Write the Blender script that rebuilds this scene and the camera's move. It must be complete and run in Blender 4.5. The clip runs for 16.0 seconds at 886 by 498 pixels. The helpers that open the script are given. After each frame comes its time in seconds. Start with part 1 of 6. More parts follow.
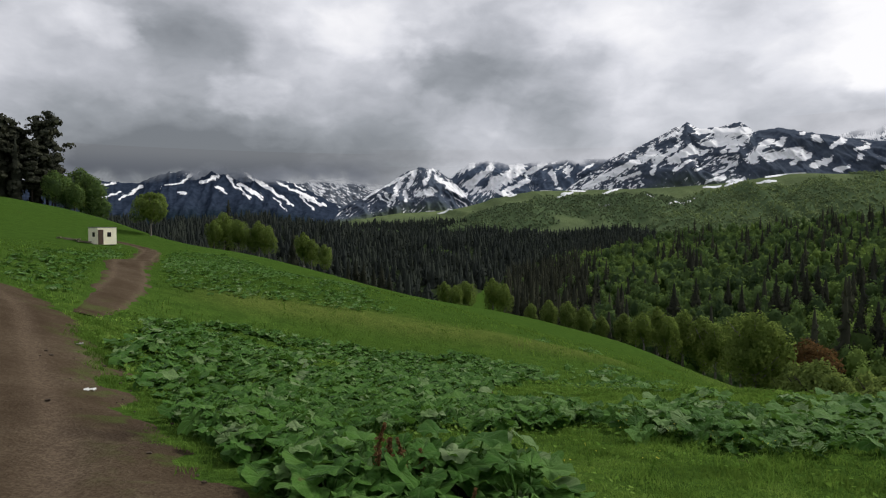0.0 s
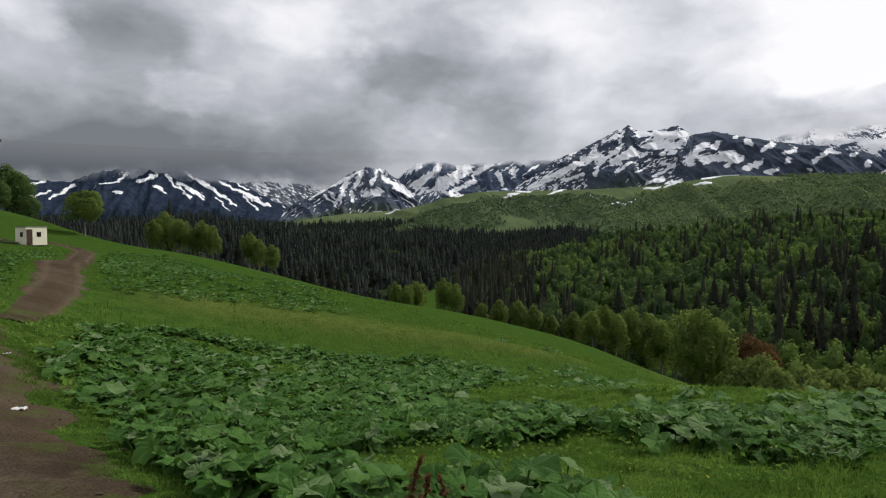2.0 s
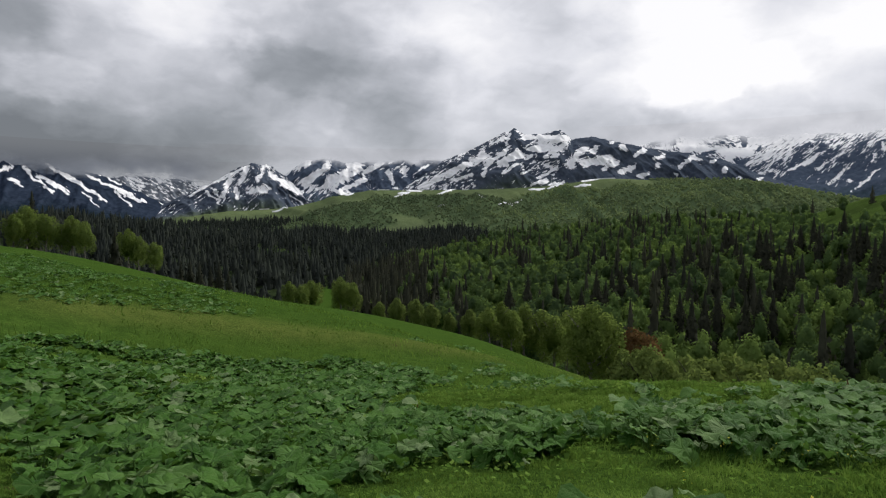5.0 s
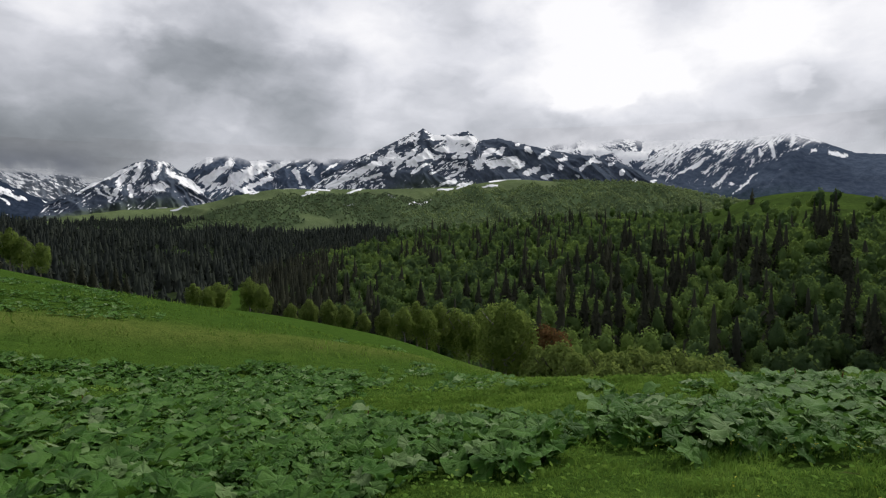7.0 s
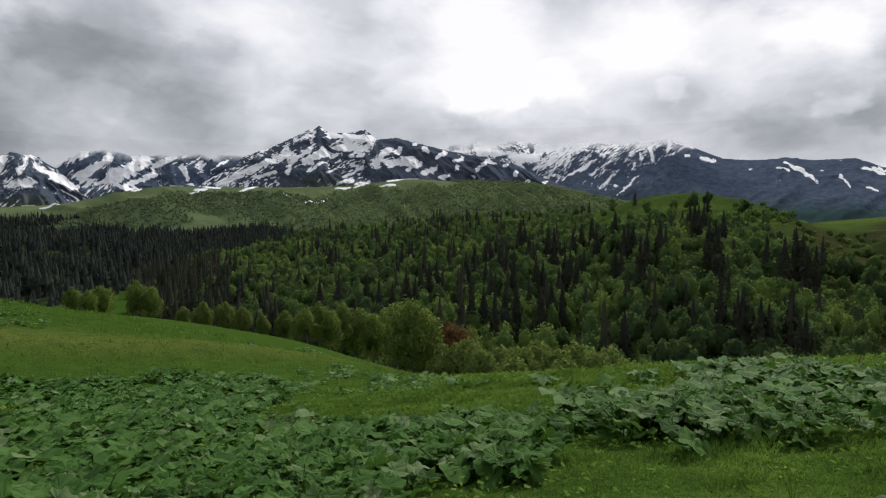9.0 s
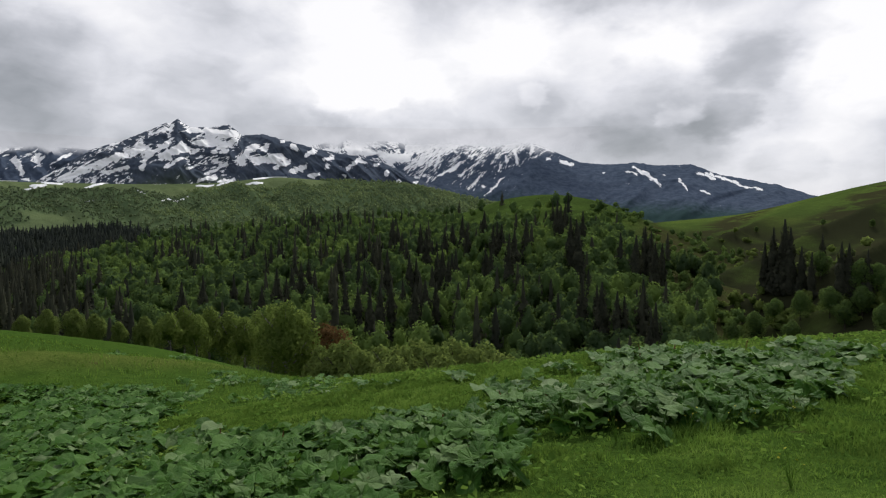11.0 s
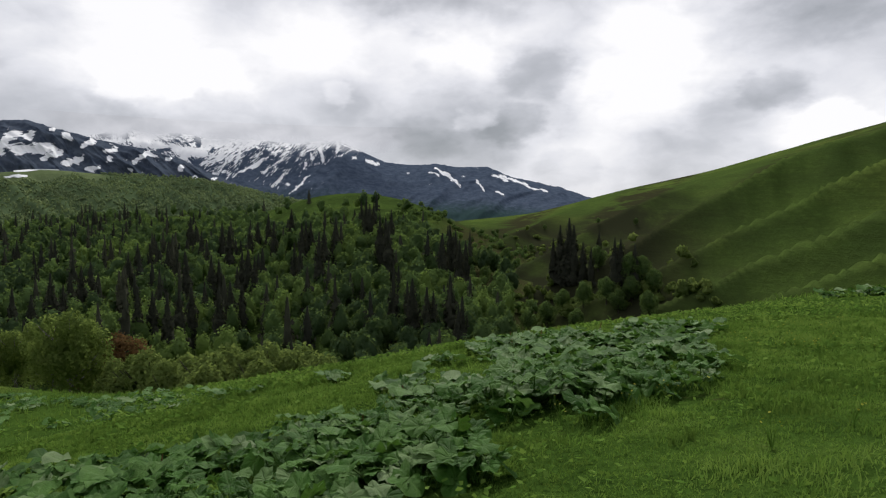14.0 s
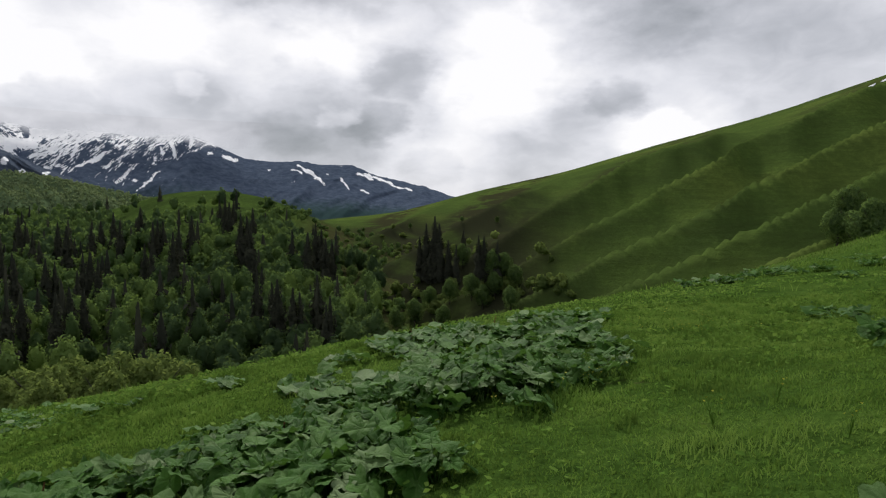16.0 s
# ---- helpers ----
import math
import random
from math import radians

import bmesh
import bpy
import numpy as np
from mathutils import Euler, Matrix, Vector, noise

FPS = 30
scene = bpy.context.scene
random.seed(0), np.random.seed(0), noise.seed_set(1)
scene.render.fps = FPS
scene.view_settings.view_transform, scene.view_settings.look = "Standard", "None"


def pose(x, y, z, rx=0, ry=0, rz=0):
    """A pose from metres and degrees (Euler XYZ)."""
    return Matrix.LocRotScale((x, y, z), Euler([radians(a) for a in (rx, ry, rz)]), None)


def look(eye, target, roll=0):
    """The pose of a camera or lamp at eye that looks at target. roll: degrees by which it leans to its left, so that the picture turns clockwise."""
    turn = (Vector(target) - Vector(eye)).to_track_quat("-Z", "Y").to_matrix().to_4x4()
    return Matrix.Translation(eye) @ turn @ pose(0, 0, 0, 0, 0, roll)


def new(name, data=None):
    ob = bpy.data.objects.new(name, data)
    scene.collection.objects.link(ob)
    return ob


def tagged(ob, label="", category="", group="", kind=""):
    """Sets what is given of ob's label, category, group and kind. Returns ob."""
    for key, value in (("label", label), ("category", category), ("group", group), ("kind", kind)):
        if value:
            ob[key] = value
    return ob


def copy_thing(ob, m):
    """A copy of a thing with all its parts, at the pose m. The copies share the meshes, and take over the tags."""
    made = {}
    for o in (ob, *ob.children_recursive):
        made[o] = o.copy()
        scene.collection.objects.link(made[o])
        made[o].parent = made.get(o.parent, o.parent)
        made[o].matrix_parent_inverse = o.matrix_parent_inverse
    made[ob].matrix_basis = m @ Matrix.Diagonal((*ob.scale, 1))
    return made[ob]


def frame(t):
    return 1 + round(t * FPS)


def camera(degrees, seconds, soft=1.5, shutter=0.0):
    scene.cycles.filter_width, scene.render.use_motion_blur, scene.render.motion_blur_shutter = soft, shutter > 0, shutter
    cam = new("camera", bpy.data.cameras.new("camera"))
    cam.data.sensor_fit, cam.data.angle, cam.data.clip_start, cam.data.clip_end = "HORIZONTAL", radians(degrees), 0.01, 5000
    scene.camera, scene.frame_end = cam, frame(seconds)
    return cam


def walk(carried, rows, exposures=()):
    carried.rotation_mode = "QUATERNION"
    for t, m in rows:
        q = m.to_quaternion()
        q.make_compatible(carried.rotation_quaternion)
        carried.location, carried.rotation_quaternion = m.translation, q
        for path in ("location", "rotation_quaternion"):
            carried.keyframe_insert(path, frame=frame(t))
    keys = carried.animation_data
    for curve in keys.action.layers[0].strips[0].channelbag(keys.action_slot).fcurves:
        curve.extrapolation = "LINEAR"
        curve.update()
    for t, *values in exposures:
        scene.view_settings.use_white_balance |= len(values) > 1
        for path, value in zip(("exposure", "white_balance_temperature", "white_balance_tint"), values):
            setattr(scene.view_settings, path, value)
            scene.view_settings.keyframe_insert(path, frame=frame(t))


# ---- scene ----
cam = camera(70.3, 16.0, soft=1.15)
PATH = [
    (0.0, pose(0.000, 0.000, 1.600, 88.05, -0.01, -0.00)),
    (0.5, pose(-0.147, 0.286, 1.568, 88.10, -0.01, -1.22)),
    (1.0, pose(-0.283, 0.565, 1.523, 88.06, 0.02, -2.39)),
    (1.5, pose(-0.449, 0.817, 1.481, 88.04, 0.08, -3.57)),
    (2.0, pose(-0.631, 1.076, 1.456, 88.08, 0.06, -4.80)),
    (2.5, pose(-0.818, 1.333, 1.435, 88.09, 0.01, -6.08)),
    (3.0, pose(-1.018, 1.592, 1.401, 88.02, -0.00, -7.61)),
    (3.5, pose(-1.211, 1.867, 1.353, 88.03, -0.05, -9.25)),
    (4.0, pose(-1.393, 2.115, 1.320, 88.02, -0.13, -10.98)),
    (6.5, pose(-2.245, 3.373, 1.174, 87.99, -0.20, -20.86)),
    (7.0, pose(-2.405, 3.638, 1.133, 88.00, -0.18, -22.98)),
    (7.5, pose(-2.572, 3.895, 1.094, 88.02, -0.13, -25.20)),
    (8.0, pose(-2.739, 4.141, 1.046, 88.02, -0.16, -27.36)),
    (8.5, pose(-2.916, 4.392, 1.022, 88.01, -0.18, -29.70)),
    (9.0, pose(-3.092, 4.632, 0.994, 87.98, -0.18, -32.26)),
    (11.5, pose(-3.649, 5.874, 0.826, 87.97, -0.06, -47.19)),
    (12.0, pose(-3.732, 6.133, 0.789, 87.97, 0.01, -50.42)),
    (12.5, pose(-3.817, 6.376, 0.771, 88.01, -0.04, -53.42)),
    (13.0, pose(-3.926, 6.627, 0.738, 87.91, 0.02, -57.15)),
    (13.5, pose(-4.018, 6.884, 0.707, 87.88, 0.14, -59.60)),
    (14.0, pose(-4.074, 7.123, 0.692, 87.88, 0.04, -61.39)),
    (14.5, pose(-4.126, 7.343, 0.665, 87.79, 0.09, -64.14)),
    (15.0, pose(-4.131, 7.543, 0.644, 87.80, 0.20, -67.41)),
    (15.5, pose(-4.137, 7.733, 0.627, 87.76, 0.15, -70.29)),
    (16.0, pose(-4.158, 7.921, 0.620, 87.73, 0.23, -73.61)),
]
walk(cam, PATH)

# ---------------------------------------------------------------- small tools
CENTRE = (-2.0, 4.0)          # middle of the walk, origin of the polar layout


def lattice(ix, iy, seed):
    h = (ix.astype(np.int64) * 374761393 + iy.astype(np.int64) * 668265263 + seed * 974634533) & 0xFFFFFFFF
    h = ((h ^ (h >> 13)) * 1274126177) & 0xFFFFFFFF
    return ((h ^ (h >> 16)) & 0xFFFF) / 65535.0


def vnoise(x, y, seed=0):
    x, y = np.asarray(x, float), np.asarray(y, float)
    ix, iy = np.floor(x), np.floor(y)
    fx, fy = x - ix, y - iy
    fx, fy = fx * fx * fx * (fx * (fx * 6 - 15) + 10), fy * fy * fy * (fy * (fy * 6 - 15) + 10)
    a, b = lattice(ix, iy, seed), lattice(ix + 1, iy, seed)
    c, d = lattice(ix, iy + 1, seed), lattice(ix + 1, iy + 1, seed)
    return (a + (b - a) * fx) * (1 - fy) + (c + (d - c) * fx) * fy


def fbm(x, y, octaves=4, seed=0, ridged=False):
    total, amp, norm = 0.0, 1.0, 0.0
    for k in range(octaves):
        v = vnoise(x * 2 ** k + 17.3 * k, y * 2 ** k - 9.1 * k, seed + k)
        total = total + amp * (1 - np.abs(2 * v - 1) if ridged else v)
        norm += amp
        amp *= 0.5
    return total / norm


def prof(az, knots, soft=0.0):
    xs, ys = [k[0] for k in knots], [k[1] for k in knots]
    if not soft:
        return np.interp(az, xs, ys)
    return sum(np.interp(np.asarray(az) + d * soft, xs, ys) for d in (-1, -0.5, 0, 0.5, 1)) / 5


def smooth01(a):
    a = np.clip(a, 0, 1)
    return a * a * (3 - 2 * a)


def polar(x, y):
    dx, dy = np.asarray(x, float) - CENTRE[0], np.asarray(y, float) - CENTRE[1]
    return np.degrees(np.arctan2(dx, dy)), np.hypot(dx, dy)


def inside(x, y, poly, ragged=0.0, seed=5):
    x, y = np.asarray(x, float), np.asarray(y, float)
    if ragged:
        x = x + ragged * (fbm(x * 0.9, y * 0.9, 2, seed) - 0.5) * 2
        y = y + ragged * (fbm(x * 0.9 + 40, y * 0.9, 2, seed + 3) - 0.5) * 2
    hit = np.zeros(x.shape, bool)
    for (x0, y0), (x1, y1) in zip(poly, poly[1:] + poly[:1]):
        if y0 == y1:
            continue
        cross = ((y0 > y) != (y1 > y)) & (x < (x1 - x0) * (y - y0) / (y1 - y0) + x0)
        hit ^= cross
    return hit


def raw_mesh(name, verts, faces, material, smooth=True, normals=None, **attrs):
    """A mesh from arrays: faces is one array (n, 3) or (n, 4), or a list of such arrays."""
    faces = faces if isinstance(faces, list) else [faces]
    faces = [np.asarray(f, np.int32) for f in faces if len(f)]
    me = bpy.data.meshes.new(name)
    verts = np.asarray(verts, np.float32)
    me.vertices.add(len(verts))
    me.vertices.foreach_set("co", verts.ravel())
    loops = np.concatenate([f.ravel() for f in faces])
    sizes = np.concatenate([np.full(len(f), f.shape[1], np.int32) for f in faces])
    me.loops.add(len(loops))
    me.loops.foreach_set("vertex_index", loops)
    me.polygons.add(len(sizes))
    me.polygons.foreach_set("loop_start", np.concatenate([[0], np.cumsum(sizes)[:-1]]).astype(np.int32))
    me.polygons.foreach_set("use_smooth", np.full(len(sizes), smooth))
    for key, values in attrs.items():
        at = me.attributes.new(key, "FLOAT", "POINT")
        at.data.foreach_set("value", np.asarray(values, np.float32))
    me.update(calc_edges=True)
    if normals is not None:
        me.normals_split_custom_set_from_vertices(np.asarray(normals, np.float32))
    me.materials.append(material)
    return me


def part(name, me, parent=None, m=None, label=""):
    ob = new(name, me)
    if parent is not None:
        ob.parent = parent
    if m is not None:
        ob.matrix_basis = m
    if label:
        ob["label"] = label
    return ob


def bm_mesh(name, bm, material, smooth=False):
    me = bpy.data.meshes.new(name)
    bm.normal_update()
    bm.to_mesh(me)
    bm.free()
    me.materials.append(material)
    if smooth:
        me.polygons.foreach_set("use_smooth", np.full(len(me.polygons), True))
    return me


def box_bm(sx, sy, sz, bevel=0.0, at=(0, 0, 0)):
    bm = bmesh.new()
    bmesh.ops.create_cube(bm, size=1.0)
    bmesh.ops.scale(bm, vec=(sx, sy, sz), verts=bm.verts)
    bmesh.ops.translate(bm, vec=at, verts=bm.verts)
    if bevel:
        bmesh.ops.bevel(bm, geom=bm.edges[:], offset=bevel, segments=2, affect="EDGES", clamp_overlap=True)
    return bm


def grid_faces(rows, cols):
    i = np.arange(rows - 1)[:, None] * cols + np.arange(cols - 1)[None, :]
    return np.stack([i, i + 1, i + cols + 1, i + cols], -1).reshape(-1, 4)


# ---------------------------------------------------------------- shader tools
class Nodes:
    """Thin wrapper that adds shader nodes and links values into them."""

    def __init__(self, tree):
        self.t = tree
        tree.nodes.clear()

    def add(self, kind, outputs=0, settings=None, **inputs):
        node = self.t.nodes.new(kind)
        for key, value in (settings or {}).items():
            if key == "operation":
                node.operation = value
            elif key == "use_clamp":
                node.use_clamp = value
            elif key == "attribute_name":
                node.attribute_name = value
            elif key == "interpolation_type":
                node.interpolation_type = value
        for key, value in inputs.items():
            name = key.replace("_", " ")
            socket = node.inputs[int(key[1:])] if key[0] == "i" and key[1:].isdigit() else node.inputs[name]
            self.put(socket, value)
        return node.outputs[outputs]

    def put(self, socket, value):
        if isinstance(value, bpy.types.NodeSocket):
            self.t.links.new(value, socket)
        elif isinstance(value, tuple) and len(value) == 3 and len(getattr(socket, "default_value", ())) == 4:
            socket.default_value = (*value, 1)
        else:
            socket.default_value = value

    def math(self, op, a, b=0.0, c=0.0, clamp=False):
        return self.add("ShaderNodeMath", 0, {"operation": op, "use_clamp": clamp}, i0=a, i1=b, i2=c)

    def vec(self, op, a, b=(0, 0, 0), outputs=0):
        return self.add("ShaderNodeVectorMath", outputs, {"operation": op}, i0=a, i1=b)

    def mix(self, f, a, b, blend="MIX"):
        node = self.t.nodes.new("ShaderNodeMix")
        node.data_type, node.blend_type = "RGBA", blend
        self.put(node.inputs[0], f)
        self.put(node.inputs[6], a)
        self.put(node.inputs[7], b)
        return node.outputs[2]

    def ramp(self, f, *stops):
        node = self.t.nodes.new("ShaderNodeValToRGB")
        el = node.color_ramp.elements
        while len(el) < len(stops):
            el.new(0.5)
        for e, (p, c) in zip(el, stops):
            e.position = p
            e.color = (*c, 1) if isinstance(c, tuple) else (c, c, c, 1)
        self.put(node.inputs[0], f)
        return node.outputs[0]

    def noise(self, vector, scale, detail=3.0, rough=0.55, distort=0.0):
        return self.add("ShaderNodeTexNoise", 0, None, Vector=vector, Scale=scale, Detail=detail, Roughness=rough, Distortion=distort)

    def billow(self, vector, scale):
        """Rounded cells like heaped cloud."""
        node = self.t.nodes.new("ShaderNodeTexVoronoi")
        node.feature = "SMOOTH_F1"
        for key, value in (("Vector", vector), ("Scale", scale), ("Detail", 2.5), ("Roughness", 0.5), ("Smoothness", 0.55)):
            self.put(node.inputs[key], value)
        return node.outputs["Distance"]

    def span(self, f, lo, hi, a=0.0, b=1.0):
        return self.add("ShaderNodeMapRange", 0, {"interpolation_type": "SMOOTHSTEP"}, i0=f, i1=lo, i2=hi, i3=a, i4=b)


def material(name, build):
    m = bpy.data.materials.new(name)
    m.use_nodes = True
    n = Nodes(m.node_tree)
    out = m.node_tree.nodes.new("ShaderNodeOutputMaterial")
    m.node_tree.links.new(build(n), out.inputs["Surface"])
    return m


def surface(n, color, rough=0.85, bump=None, strength=0.4, distance=0.05, spec=0.3, metallic=0.0):
    kw = dict(Base_Color=color, Roughness=rough, Metallic=metallic)
    if bump is not None:
        kw["Normal"] = n.add("ShaderNodeBump", 0, None, Height=bump, Strength=strength, Distance=distance)
    node = n.add("ShaderNodeBsdfPrincipled", 0, None, **kw)
    node.node.inputs["Specular IOR Level"].default_value = spec
    return node


def position(n):
    return n.add("ShaderNodeNewGeometry", 0)


# ---------------------------------------------------------------- sky and light
# Thick and thin places in the cloud cover: azimuth and elevation in degrees, brighter or darker
LOBES = [(-14, 4.5, -0.14), (-4, 5.5, -0.10), (-23, 5.5, -0.10), (87, 13.5, 0.15), (93, 11.5, 0.08), (-14, 5.8, -0.13), (-25, 8, -0.10), (-30, 10, -0.11), (-22, 16.5, -0.20), (-9, 17.8, 0.14), (3.5, 15.3, -0.13), (15.8, 17.5, 0.21), (32.8, 12, 0.17), (-4.3, 9.5, -0.13), (-7, 6.2, -0.14), (-19, 7.5, -0.25), (-28, 5, -0.33), (11, 8, -0.10), (5, 12, -0.15), (17, 13, 0.06), (34, 18.5, 0.29), (39.5, 12.7, 0.34), (32, 9, -0.14), (51, 16, 0.32), (71, 13, -0.11), (63, 15.5, 0.36), (65, 7, -0.16), (72.5, 6, 0.16), (78.5, 11.5, 0.35), (59, 20, -0.10), (94, 17.5, -0.14), (106, 14, -0.06), (87.5, 10.3, -0.18), (93, 7.5, 0.29), (80, 17, 0.30), (57, 8, -0.03)]

# smaller heaps and rifts: azimuth, elevation, width, brighter or darker
PUFFS = [(68.0, 9.0, 3.4, -0.16), (64.2, 9.4, 1.8, 0.14), (89.2, 10.6, 3.2, -0.16), (93.3, 8.3, 2.6, 0.20), (70.1, 13.2, 3.6, -0.12), (63.0, 18.9, 6.0, -0.16), (88.7, 17.2, 8.0, -0.16), (72.6, 5.0, 2.8, -0.12), (59.9, 7.6, 3.4, -0.10), (38.6, 12.2, 3.0, 0.16), (34.1, 11.0, 2.2, 0.12),
         (51.7, 11.5, 2.2, 0.14), (60.9, 12.9, 3.4, -0.10), (43.1, 9.6, 4.0, -0.10), (22.9, 12.4, 4.0, -0.08), (0.8, 13.8, 4.2, -0.14), (-17.0, 11.4, 3.2, 0.12), (3.9, 9.8, 3.0, 0.10), (-21.1, 14.2, 5.0, -0.10), (-7.3, 16.8, 4.4, 0.12), (-28.2, 15.8, 3.6, 0.14), (11.4, 13.4, 3.4, -0.06)]


def sky_color(n, way):
    """Colour of the cloud cover in a direction."""
    sep = n.add("ShaderNodeSeparateXYZ", 0, None, Vector=way).node
    x, y, z = sep.outputs
    az = n.math("MULTIPLY", n.math("ARCTAN2", x, y), 57.2958)
    el = n.math("MULTIPLY", n.math("ARCSINE", z), 57.2958)
    dome = n.add("ShaderNodeCombineXYZ", 0, None, X=n.math("MULTIPLY", az, 0.11), Y=n.math("MULTIPLY", el, 0.19), Z=0.0)
    big = n.noise(dome, 0.7, 2.5, 0.45, 0.2)
    bent = n.vec("ADD", dome, n.vec("MULTIPLY", n.add("ShaderNodeTexNoise", 1, None, Vector=dome, Scale=1.6, Detail=4.0, Roughness=0.5), (0.55, 0.55, 0)))
    puff = n.noise(bent, 1.7, 6.0, 0.55, 0.0)
    billow = n.billow(bent, 1.15)
    warp_a = n.math("MULTIPLY", n.math("SUBTRACT", n.noise(dome, 1.9, 4.0, 0.55), 0.5), 7.0)
    warp_e = n.math("MULTIPLY", n.math("SUBTRACT", n.noise(n.vec("ADD", dome, (31, 7, 0)), 1.9, 4.0, 0.55), 0.5), 3.4)
    place = n.add("ShaderNodeCombineXYZ", 0, None, X=n.math("ADD", az, warp_a), Y=n.math("ADD", el, warp_e), Z=0.0)
    value = n.math("SUBTRACT", 0.775, n.span(el, 26, 60, 0.0, 0.12))
    value = n.math("ADD", value, n.math("MULTIPLY", n.math("SUBTRACT", big, 0.5), 0.12))
    value = n.math("ADD", value, n.math("MULTIPLY", n.math("SUBTRACT", puff, 0.5), 0.30))
    value = n.math("ADD", value, n.math("MULTIPLY", n.math("SUBTRACT", 0.62, billow), 0.14))
    for a, e, s in LOBES:
        d = n.vec("MULTIPLY", n.vec("SUBTRACT", place, (a, e, 0)), (1 / 6.0, 1 / 3.2, 0))
        g = n.math("EXPONENT", n.math("MULTIPLY", n.vec("DOT_PRODUCT", d, d, 1), -1.0))
        value = n.math("ADD", value, n.math("MULTIPLY", g, s * 1.1))
    for a, e, wide, s in PUFFS:
        d = n.vec("MULTIPLY", n.vec("SUBTRACT", place, (a, e, 0)), (1 / wide, 1.7 / wide, 0))
        g = n.span(n.vec("DOT_PRODUCT", d, d, 1), 0.25, 1.3, 1.0, 0.0)
        value = n.math("ADD", value, n.math("MULTIPLY", g, s * 0.7))
    return n.ramp(value, (0.30, (0.178, 0.190, 0.208)), (0.5, (0.315, 0.331, 0.360)), (0.66, (0.505, 0.517, 0.562)),
                  (0.82, (0.745, 0.75, 0.80)), (1.0, (0.98, 0.97, 0.99)))


SUN_AZ, SUN_EL = 62.0, 42.0
world = bpy.data.worlds.new("world")
scene.world = world
world.use_nodes = True
wn = Nodes(world.node_tree)
clear = wn.add("ShaderNodeTexSky", 0)
clear.node.sky_type, clear.node.sun_disc = "NISHITA", False
clear.node.sun_elevation, clear.node.sun_rotation = radians(SUN_EL), radians(SUN_AZ)
way = wn.add("ShaderNodeTexCoord", 0)
clouds = sky_color(wn, way)
clear_dim = wn.mix(1.0, clear, (0.08, 0.08, 0.08), "MULTIPLY")
back = wn.add("ShaderNodeBackground", 0, None, Color=wn.mix(0.94, clear_dim, clouds), Strength=1.04)
world.node_tree.links.new(back, world.node_tree.nodes.new("ShaderNodeOutputWorld").inputs["Surface"])

sun = new("sun", bpy.data.lights.new("sun", "SUN"))
sun.data.energy, sun.data.angle, sun.data.color = 2.8, radians(12), (1.0, 0.96, 0.9)
sun.matrix_world = look((0, 0, 0), (-math.sin(radians(SUN_AZ)) * math.cos(radians(SUN_EL)), -math.cos(radians(SUN_AZ)) * math.cos(radians(SUN_EL)), -math.sin(radians(SUN_EL))))


# ---------------------------------------------------------------- materials
def build_meadow(n):
    p = position(n)
    big = n.noise(p, 0.06, 4.0, 0.6)
    mid = n.noise(p, 1.1, 6.0, 0.66, 0.4)
    fine = n.noise(p, 9.0, 5.0, 0.7)
    tint = n.ramp(mid, (0.30, (0.040, 0.080, 0.015)), (0.5, (0.068, 0.130, 0.022)), (0.70, (0.102, 0.170, 0.031)))
    tint = n.mix(n.span(big, 0.45, 0.68, 0.0, 0.6), tint, (0.068, 0.124, 0.019))
    # far meadow darkened: cloud shade put into the grass colour
    tint = n.mix(n.math("MULTIPLY", n.add("ShaderNodeAttribute", 2, {"attribute_name": "sward"}), 0.5), tint, (0.044, 0.092, 0.015))
    dry = n.add("ShaderNodeAttribute", 2, {"attribute_name": "dry"})
    tint = n.mix(n.math("MULTIPLY", dry, n.span(mid, 0.3, 0.65, 0.5, 1.0)), tint, (0.135, 0.170, 0.040))
    bare = n.span(n.noise(p, 0.9, 4.0, 0.65), 0.66, 0.74)
    tint = n.mix(n.math("MULTIPLY", bare, 0.6), tint, (0.075, 0.055, 0.030))
    tint = n.mix(n.span(fine, 0.35, 0.7, 0.45, 0.0), tint, (0.016, 0.034, 0.006))
    return surface(n, tint, 0.95, n.math("ADD", fine, n.math("MULTIPLY", mid, 0.6)), 0.9, 0.12, 0.0)


